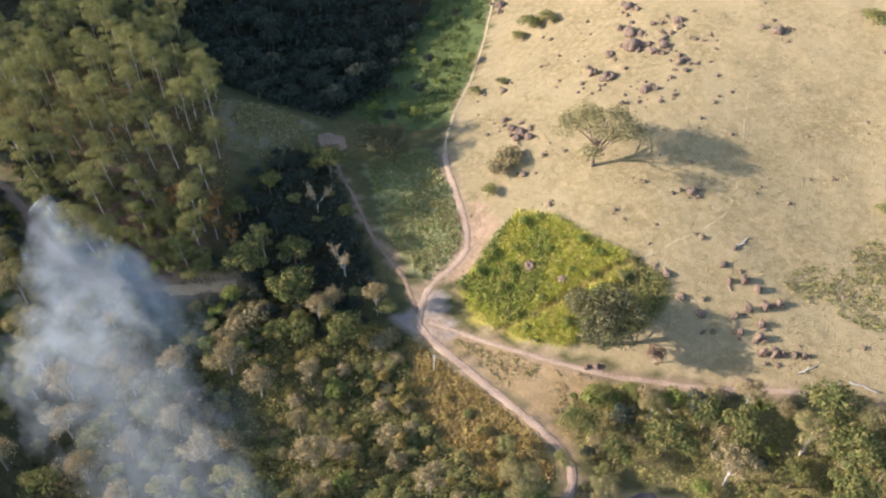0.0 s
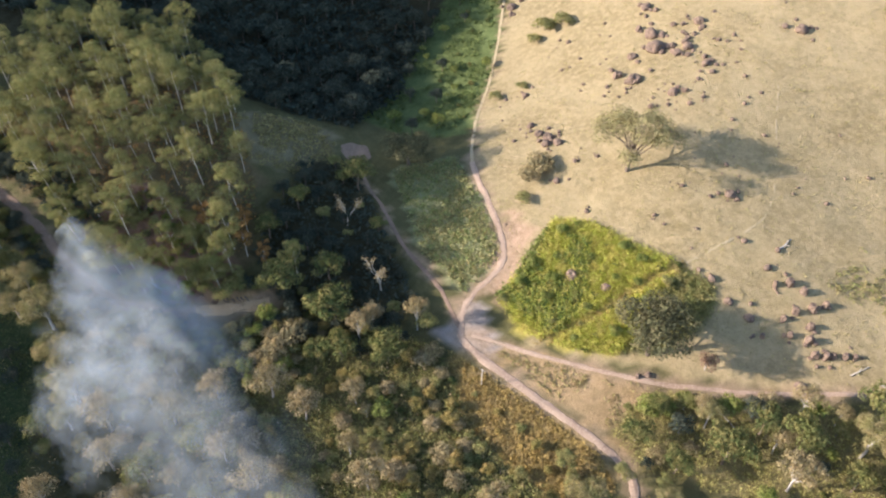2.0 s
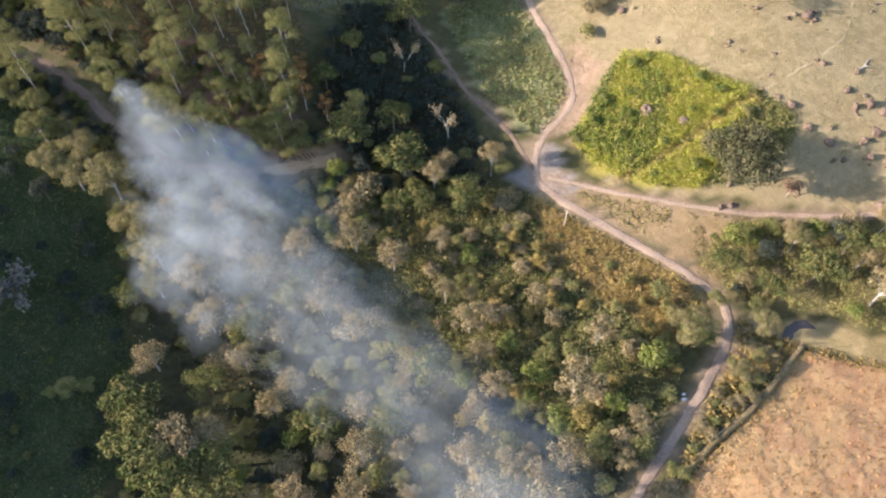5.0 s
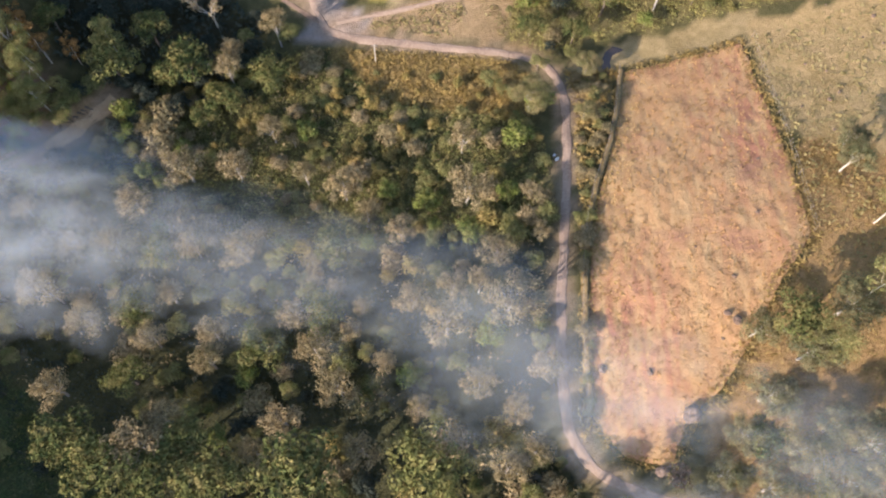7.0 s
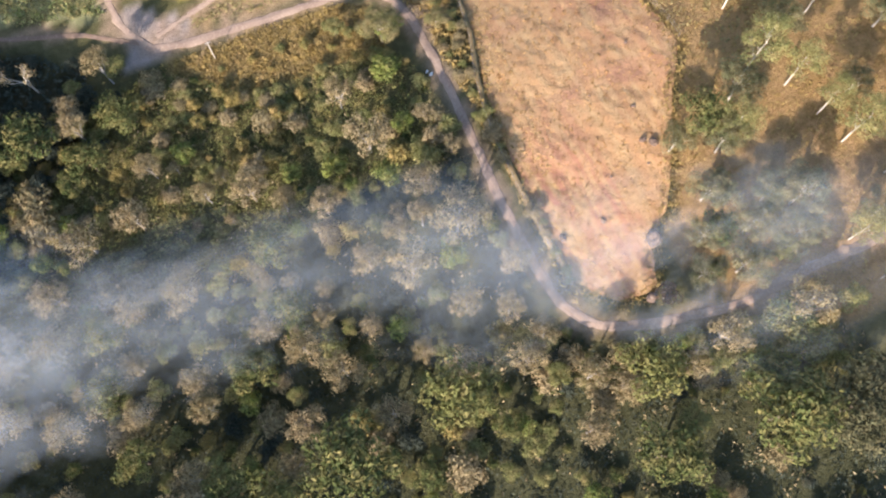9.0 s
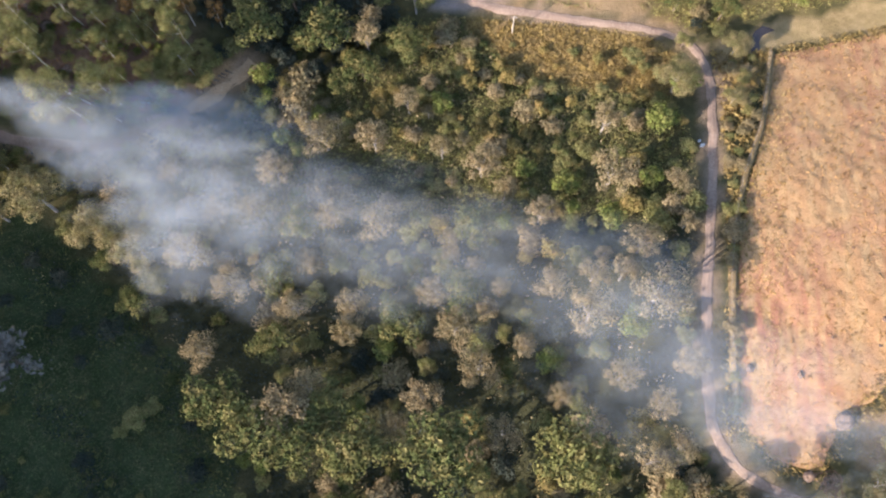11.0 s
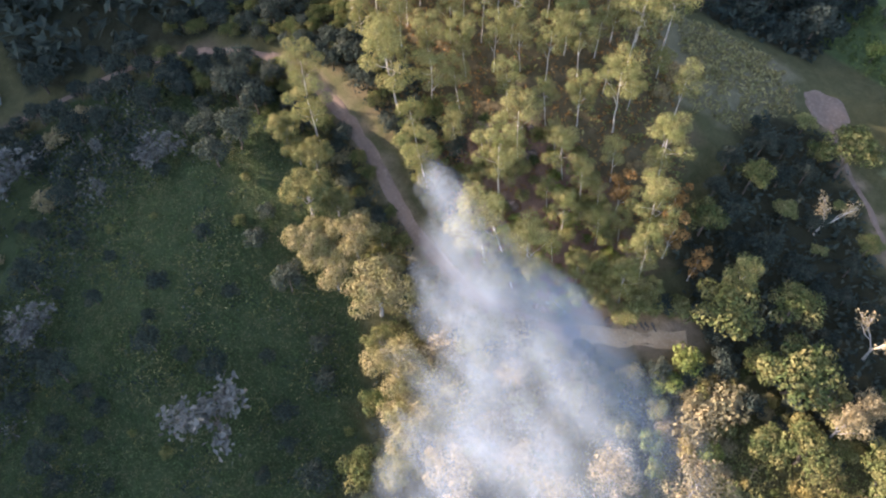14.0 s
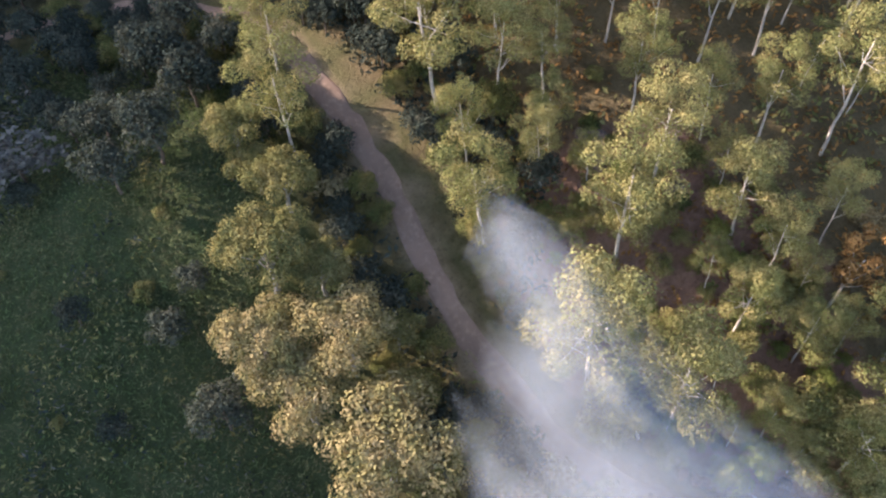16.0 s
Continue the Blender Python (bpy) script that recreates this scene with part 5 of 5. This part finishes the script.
BOULDERS = [(-29.5, 102.2, 0.9), (-27.3, 101.7, 1.0), (-26.9, 100.3, 0.9), (-25.2, 101.3, 0.9), (-32.1, 103.6, 0.8), (-25.3, 131.2, 1.6), (-22.4, 127.5, 1.9), (-19.0, 136.4, 1.1), (-17.2, 129.0, 1.1),
            (-12.4, 125.8, 0.9), (-21.4, 118.6, 1.4), (-22.3, 117.7, 0.7), (-13.9, 117.4, 1.0), (-2.5, 139.5, 1.2), (-30.6, 139.0, 1.2), (-11.8, 121.9, 0.5), (-9.1, 118.3, 0.5), (-10.3, 116.1, 0.5),
            (-38.7, 111.8, 0.8), (-20.2, 98.4, 0.5), (-20.6, 94.1, 0.7), (-17.5, 100.6, 0.4), (-3.3, 100.9, 0.4), (3.2, 103.3, 0.9), (-13.3, 91.1, 0.5), (-4.2, 94.7, 0.4), (2.0, 95.8, 0.3), (-60.2, 137.4, 1.2)]
UPPER_STONES = [(-44, 134), (-28, 137), (-12, 138), (-2, 124), (-12, 108), (-30, 112)]
LOW_BOULDERS = [(8.2, 97.9, 0.5), (12.7, 96.1, 0.7), (7.3, 90.4, 0.7), (10.7, 88.9, 0.7), (14.0, 88.5, 0.8), (-9.2, 81.2, 1.0), (-4.1, 82.0, 0.8), (23.3, 84.2, 0.9), (6.0, 74.0, 0.5), (7.0, 74.9, 0.5),
                (-2.3, 94.2, 0.3), (12.6, 99.3, 0.5), (-17.9, 132.6, 0.6), (-13.4, 132.2, 0.5), (-20.0, 128.9, 0.7), (-26.7, 120.3, 0.6), (-24.9, 115.9, 0.5)]
RUIN = [(16.1, 95.8, 0.8), (18.1, 95.8, 0.8), (20.1, 94.3, 0.8), (21.2, 95.8, 0.7), (18.5, 92.6, 0.7), (20.9, 91.9, 0.7), (21.6, 90.1, 0.8), (23.0, 88.7, 0.7), (24.2, 89.4, 0.7), (24.9, 90.1, 0.6),
        (26.1, 90.9, 0.6), (27.1, 91.5, 0.5), (14.6, 94.5, 0.6), (17.6, 90.9, 0.6), (16.5, 87.3, 0.5), (19.3, 89.4, 0.6)]
for x, y, r in BOULDERS + LOW_BOULDERS:
    inside_crop = inside(CROP, x, y)
    put_rock(ROCKS, "boulder", "weathered grey-brown boulder among crop plants" if inside_crop else "weathered grey-brown boulder on dry pasture", x, y, r, 1.4 if inside_crop else 0.95, "pasture boulders")
for _ in range(150):
    x, y = rng.uniform(-44, 0), rng.uniform(108, 138)
    if inside(UPPER_STONES, x, y) and noise.noise((x * 0.16, y * 0.16, 51)) > -0.02:
        put_rock(ROCKS, "boulder", "small weathered boulder on dry pasture", x, y, rng.choice((0.25, 0.3, 0.4, 0.6)), rng.uniform(0.8, 1.3), "pasture boulders")
for x, y, r in BOULDERS:
    for _ in range(5 if r > 0.85 else 2):
        a, d = rng.uniform(0, 6.28), r * rng.uniform(1.1, 2.6)
        put_rock(ROCKS + BLOCKS, "boulder", "weathered grey-brown boulder in a cluster of rocks", x + math.cos(a) * d, y + math.sin(a) * d, r * rng.uniform(0.22, 0.55), rng.uniform(0.8, 1.4), "pasture boulders")
for x, y, r in RUIN:
    for _ in range(2):
        put_rock(BLOCKS, "ruin_stone", "fallen rough stone of a ruined corral", x + rng.uniform(-1.1, 1.1), y + rng.uniform(-1.0, 1.0), r * rng.uniform(0.3, 0.5), 1.0, "ruined corral")
for x, y, r in RUIN:
    put_rock(BLOCKS, "ruin_stone", "upright rough stone of a ruined corral", x, y, r * 0.7, 2.1, "ruined corral")
for _ in range(290):
    x, y = rng.uniform(-44, 45), rng.uniform(76, 150)
    if inside(NEAR_PASTURE, x, y) and not inside(CROP, x, y) and noise.noise((x * 0.07, y * 0.07, 50)) > -0.12:
        put_rock(ROCKS, "stone", "small pale stone on dry pasture", x, y, rng.choice((0.15, 0.2, 0.28, 0.42)), 0.9, "pasture stones", "stone")
for x, y, r in [(30.7, 24.4, 0.6), (29.8, 25.2, 0.45), (25.5, 14.7, 1.1), (17.0, 19.2, 0.5), (31.0, 29.4, 0.3), (21.7, 18.9, 0.4), (24.8, 23.0, 0.22), (29.1, 22.5, 0.22), (34.6, 37.4, 0.3), (22.3, 9.2, 0.7), (36.2, 45, 0.25), (27.5, 33, 0.2)]:
    put_rock(ROCKS, "field_rock", "grey rock lying on the cleared field", x, y, r, 1.0, "field rocks")
for _ in range(46):
    x, y = rng.uniform(42, 64), rng.uniform(38, 80)
    put_rock(ROCKS, "stone", "small pale stone on grazed grass", x, y, rng.choice((0.15, 0.2, 0.3)), 0.9, "grassland stones", "stone")
for x, y, r in [(-63.7, 43.4, 0.7), (-63.0, 42.4, 0.6), (-61.8, 42.9, 0.6), (-62.4, 45.0, 0.8), (-62.4, 46.4, 0.7), (-64.8, 49.0, 0.9), (-68.4, 46.6, 0.9), (-70.1, 46.9, 0.8), (-53.8, 41.9, 0.4), (-53.2, 42.3, 0.45), (-52.8, 42.7, 0.4), (-52.3, 43.1, 0.35), (-48.7, 47, 0.6), (-66.3, 47.8, 0.9), (-66.8, 47.2, 0.8), (-69.4, 47.3, 0.8),
                (-52.0, 43.6, 0.35), (-50.6, 46.1, 0.4), (-60.6, 44.6, 0.5), (-66, 44.8, 0.6), (-57.6, 42.1, 0.45), (-66.8, 50.5, 0.7)]:
    put_rock(ROCKS, "boulder", "pale rock on the scorched gum slope", x, y, r, 0.9, "hillside rocks")


def make_log(x0, y0, x1, y1, r, material, label, name="fallen_log", rise=0.0, stubs=2):
    verts, faces = [], []
    a, b = Vector((x0, y0, zof(x0, y0) + r * 0.8 + rise)), Vector((x1, y1, zof(x1, y1) + r * 0.8))
    path = wander(a, b, 6, r, r * 0.55, r * 0.8)
    tube(verts, faces, path, 8)
    for k in range(stubs):
        p = path[2 + k][0]
        tube(verts, faces, wander(p, p + Vector((rng.uniform(-1, 1), rng.uniform(-1, 1), 0.7)) * r * 6, 2, r * 0.4, r * 0.15, 0.02), 5)
    return tagged(link(name, raw(name, verts, faces, True), material), label, "log")


make_log(27.6, 89.0, 29.0, 91.4, 0.12, M_BARK_PALE, "pale fallen log on dry pasture")
make_log(33.0, 91.8, 36.4, 92.6, 0.16, M_BARK_GREY, "grey fallen log beside the track")
make_log(31.0, 90.0, 32.8, 90.4, 0.14, M_BARK_GREY, "short grey log beside the track")
make_log(12.7, 99.3, 13.3, 102.0, 0.14, M_BARK_GREY, "grey fallen branch on pasture")
make_log(52.5, 40.5, 54.3, 41.6, 0.12, M_BARK_PALE, "pale fallen log on grazed grass")
make_log(-62.2, 42.4, -56.3, 40.8, 0.15, M_BARK_PALE, "white fallen gum trunk leaning down the bank", rise=0.8, stubs=0)
make_log(16.5, 75.6, 20.5, 74.6, 0.08, M_BARK_GREY, "thin fallen trunk in streamside bushes", rise=1.0)
for k in range(6):
    x = -48.4 + k * 0.4 + rng.uniform(-0.15, 0.15)
    y = 47.9 + k * 0.5 + rng.uniform(-0.1, 0.2)
    make_log(x, y, x + rng.uniform(0.5, 0.9), y + rng.uniform(-0.5, 0.3), 0.13, M_BARK, "cut log of a small pile at the road end", "cut_log", stubs=0)["group"] = "log pile"


def part(name, mesh, material, parent, label=""):
    return link(name, mesh, material, parent, label)


def box_mesh(name, x0, y0, z0, x1, y1, z1):
    v = [(x, y, z) for z in (z0, z1) for x, y in ((x0, y0), (x1, y0), (x1, y1), (x0, y1))]
    return raw(name, v, [(3, 2, 1, 0), (4, 5, 6, 7), (0, 1, 5, 4), (1, 2, 6, 5), (2, 3, 7, 6), (3, 0, 4, 7)])


def build_fence(line, gap, label):
    """Weathered posts with two wires."""
    root = tagged(new("wire_fence"), label, "fence")
    root.location = (line[0][0], line[0][1], zof(*line[0]))
    spots = []
    for (ax, ay), (bx, by) in zip(line, line[1:]):
        n = max(1, round(math.dist((ax, ay), (bx, by)) / gap))
        spots += [(ax + (bx - ax) * k / n, ay + (by - ay) * k / n) for k in range(n)]
    spots.append(line[-1])
    v, f = [], []
    tube(v, f, wander((0, 0, -0.3), (0.03, 0.02, 1.25), 3, 0.05, 0.04, 0.015), 6)
    post = raw("post", v, f)
    post.materials.append(M_BARK)
    o = root.location
    for x, y in spots:
        ob = new("post", post)
        ob.parent = root
        ob.matrix_basis = pose(x - o.x, y - o.y, zof(x, y) - o.z, rng.uniform(-5, 5), rng.uniform(-5, 5), rng.uniform(0, 360))
    for h in (0.6, 1.1):
        v, f = [], []
        tube(v, f, [(Vector((x - o.x, y - o.y, zof(x, y) - o.z + h)), 0.012) for x, y in spots], 3)
        part("wire", raw("wire", v, f), M_BARK_GREY, root)


build_fence([(22.0, 61.2), (20.9, 54.6), (19.6, 48.8), (17.5, 42.6), (16.3, 37.8), (15.5, 31.9), (15.2, 25.1), (15.2, 19.5), (15.5, 14.3)], 2.4, "weathered post and wire fence along the field")
build_fence([(39.5, 66), (39.7, 57.4), (39.9, 49.5), (40.0, 42.5), (40.1, 35.0)], 2.6, "post and wire fence between field and grassland")


def build_bank():
    """The low grassy bank and ditch that runs along the field's road side."""
    line = [(22.3, 61), (21.3, 54.6), (20.0, 48.8), (17.9, 42.6), (16.7, 37.8), (15.9, 31.9), (15.6, 25.1), (15.6, 19.5), (15.9, 14.5)]
    pts = []
    for (ax, ay), (bx, by) in zip(line, line[1:]):
        n = max(2, int(math.dist((ax, ay), (bx, by)) / 0.6))
        pts += [(ax + (bx - ax) * k / n, ay + (by - ay) * k / n) for k in range(n)]
    verts, faces, prof = [], [], ((-0.55, -0.1), (-0.3, 0.35), (0.0, 0.5), (0.25, 0.3), (0.4, -0.15))
    for x, y in pts:
        for u, h in prof:
            px = x + u + 0.12 * noise.noise((x, y, u))
            verts.append((px, y, zof(px, y) + h * (1 + 0.5 * noise.noise((x * 0.8, y * 0.8, 3)))))
    c = len(prof)
    for k in range(len(pts) - 1):
        for j in range(c - 1):
            i = k * c + j
            faces.append((i, i + 1, i + c + 1, i + c))
    tagged(link("earth_bank", raw("earth_bank", verts, faces, True), earth("bank_soil", (0.20, 0.14, 0.07), (0.30, 0.21, 0.10), (0.12, 0.10, 0.05), 0.5, 3.0)), "low weedy earth bank along the field", "bank", kind="structure")


build_bank()


def build_pole():
    x, y = -10.7, 61.9
    v, f = [], []
    tube(v, f, wander((x, y, zof(x, y) - 0.4), (x + 0.05, y, zof(x, y) + 3.6), 4, 0.09, 0.07, 0.02), 8)
    pole = tagged(link("wooden_pole", raw("wooden_pole", v, f, True), M_BARK_PALE), "pale wooden pole standing in ochre grass", "pole")
    v, f = [], []
    z = zof(x, y) + 3.4
    tube(v, f, [((x - 0.4, y, z), 0.04), ((x + 0.45, y, z), 0.04)], 6)
    part("crossarm", raw("crossarm", v, f), M_BARK_GREY, pole)


build_pole()
M_SACK, _nt, _b = base_mat("white_sacking", 0.7)
_nt.links.new(mix_rgb(_nt, noise_of(_nt, 5.0), (0.78, 0.76, 0.72), (0.62, 0.60, 0.57)), _b.inputs["Base Color"])
for x, y, r in [(13.3, 46.3, 0.35), (13.0, 46.9, 0.25)]:
    ob = new("white_sack", rock_mesh(r * 31))
    ob.data.materials.clear()
    ob.data.materials.append(M_SACK)
    ob.matrix_basis = pose(x, y, zof(x, y) + r * 0.4, 0, 0, 40) @ Matrix.Diagonal((r, r * 0.7, r * 0.7, 1))
    tagged(ob, "white plastic sack lying beside the road", "sack")

# ---- house ----
M_WALL = earth("house_plaster", (0.55, 0.52, 0.48), (0.48, 0.45, 0.41), (0.40, 0.37, 0.33), 0.5, 3.0, relief=0.02)
M_SHEET, _nt, _b = base_mat("white_roof_sheet", 0.45, 0.4)
_nt.links.new(mix_rgb(_nt, ramp(_nt, noise_of(_nt, 0.7, 4), 0.4, 0.7), (0.64, 0.68, 0.72), (0.54, 0.58, 0.62)), _b.inputs["Base Color"])
M_RED = earth("red_roof_sheet", (0.16, 0.035, 0.035), (0.12, 0.03, 0.035), (0.09, 0.035, 0.035), 0.8, 4.0, 0.6, 0.02)
M_DARK_GLASS, _nt, _b = base_mat("window_glass", 0.08, 0.5)
_b.inputs["Base Color"].default_value = (0.03, 0.035, 0.04, 1)


def roof_mesh(name, w, d, z, rise, over=0.3, ribs=14):
    """Two ribbed sheets that meet at a ridge along x."""
    verts, faces = [], []
    xs = [-w / 2 - over + (w + 2 * over) * k / (2 * ribs) for k in range(2 * ribs + 1)]
    for k, x in enumerate(xs):
        lift = 0.04 * (k % 2)
        for y, h in ((-d / 2 - over, 0), (0, rise), (d / 2 + over, 0)):
            verts += [(x, y, z + h + lift), (x, y, z + h + lift - 0.06)]
    for k in range(len(xs) - 1):
        i = k * 6
        faces += [(i, i + 6, i + 8, i + 2), (i + 2, i + 8, i + 10, i + 4), (i + 1, i + 3, i + 9, i + 7), (i + 3, i + 5, i + 11, i + 9), (i, i + 1, i + 7, i + 6), (i + 4, i + 10, i + 11, i + 5)]
    for i in (0, len(verts) - 6):
        faces += [(i, i + 2, i + 3, i + 1), (i + 2, i + 4, i + 5, i + 3)]
    return raw(name, verts, faces)


def build_house(name, x, y, turn, w, d, tall, rise, roof, label, openings=True):
    root = tagged(new(name), label, "house")
    z = min(zof(x + a, y + b) for a in (-w / 2, w / 2) for b in (-d / 2, d / 2))
    root.matrix_basis = pose(x, y, z, 0, 0, turn)
    g = [(-w / 2, -d / 2, -0.5), (w / 2, -d / 2, -0.5), (w / 2, d / 2, -0.5), (-w / 2, d / 2, -0.5), (-w / 2, -d / 2, tall), (w / 2, -d / 2, tall), (w / 2, d / 2, tall), (-w / 2, d / 2, tall), (-w / 2, 0, tall + rise), (w / 2, 0, tall + rise)]
    part("wall", raw("wall", g, [(0, 1, 5, 4), (2, 3, 7, 6), (1, 2, 6, 9, 5), (3, 0, 4, 8, 7)]), M_WALL, root)
    part("roof", roof_mesh("roof", w, d, tall + 0.08, rise), roof, root)
    if openings:
        for k in (-0.3, 0.3):
            win = part("window", box_mesh("window", w * k - 0.5, -d / 2 - 0.05, 1.0, w * k + 0.5, -d / 2 + 0.05, 2.0), M_SHEET, root)
            part("pane", box_mesh("pane", w * k - 0.43, -d / 2 - 0.06, 1.07, w * k + 0.43, -d / 2 - 0.052, 1.93), M_DARK_GLASS, win)
        part("door", box_mesh("door", -0.45, -d / 2 - 0.05, 0.0, 0.45, -d / 2 + 0.05, 2.05), M_BARK, root)
    return root


build_house("house", -118.2, -2.2, 80, 6.6, 4.4, 2.6, 0.7, M_SHEET, "low house with a white sheet metal roof in shade")
build_house("lean_to", -117.0, 2.0, 80, 1.8, 3.0, 2.2, 0.4, M_SHEET, "small white-roofed annex beside the house", False)
build_house("shed", -118.6, 4.6, 76, 2.2, 1.6, 1.8, 0.3, M_RED, "small shed with a dark red roof", False)
build_house("shed", -115.6, 5.0, 76, 2.6, 1.2, 1.8, 0.25, M_RED, "narrow red-roofed shed near the house", False)


# ---- smoke ----
def build_smoke():
    core = [(-71, 40.3, 1.0, 0.5), (-68.6, 39.2, 3.6, 1.2), (-64.2, 37.6, 6.8, 2.8), (-58.2, 36.4, 8.4, 5.0), (-51.4, 35.6, 8.8, 7.6), (-43.4, 31.9, 9.2, 10.5), (-34, 30, 9.4, 11), (-24.6, 29.2, 9.4, 10), (-15.8, 27.8, 9.2, 9), (-4, 23.5, 9, 8.5), (8, 18, 9, 8.5), (20, 13, 9, 9), (34, 7, 9, 10), (48, 1, 9, 10)]
    dens = [0.38, 0.5, 0.44, 0.44, 0.46, 0.42, 0.33, 0.27, 0.23, 0.22, 0.24, 0.3, 0.3, 0.2]
    ways = [Vector((core[min(i + 1, len(core) - 1)][0] - core[max(i - 1, 0)][0], core[min(i + 1, len(core) - 1)][1] - core[max(i - 1, 0)][1])).normalized() for i in range(len(core))]
    root = tagged(new("smoke"), "thin blue-white smoke drifting from a hillside fire", "smoke", kind="stuff")
    for layer in range(2):
        verts, faces, val, rims = [], [], [], []
        cols, per = 15, 8
        rows = (len(core) - 1) * per + 1
        for r in range(rows):
            k, f = min(r // per, len(core) - 2), r / per - min(r // per, len(core) - 2)
            a, b = core[k], core[k + 1]
            x, y, up, half = (a[i] + (b[i] - a[i]) * f for i in range(4))
            de = dens[k] + (dens[k + 1] - dens[k]) * f
            dx, dy = (ways[k][i] + (ways[k + 1][i] - ways[k][i]) * f for i in (0, 1))
            n = math.hypot(dx, dy)
            side = 0.25 * half * noise.noise((x * 0.06, y * 0.06, layer * 5.3))
            for c in range(cols):
                u = c / (cols - 1) * 2 - 1
                px, py = x - dy / n * (u * half * 1.5 + side), y + dx / n * (u * half * 1.5 + side)
                q = 1.02 + 0.28 * layer
                z = zof(x, y) + up * q * (1.15 - 0.5 * u * u) + 1.2 * noise.noise((px * 0.12, py * 0.12, layer * 3.1))
                verts.append((px, py, z))
                end = min(1.0, r / 3, (rows - 1 - r) / 12)
                val.append(end * de * min(1.0, (1 - abs(u)) * 3))
                rims.append((0.55 + 0.55 * de) * (1 - u * u) ** 1.2)
        for r in range(rows - 1):
            for c in range(cols - 1):
                i = r * cols + c
                faces.append((i, i + 1, i + cols + 1, i + cols))
        me = raw("smoke_layer", verts, faces, True)
        at = me.attributes.new("smoke_amount", "FLOAT", "POINT")
        at.data.foreach_set("value", val)
        at = me.attributes.new("smoke_rim", "FLOAT", "POINT")
        at.data.foreach_set("value", rims)
        ob = link("smoke_layer", me, M_SMOKE, root)
        ob.visible_shadow = False


build_smoke()
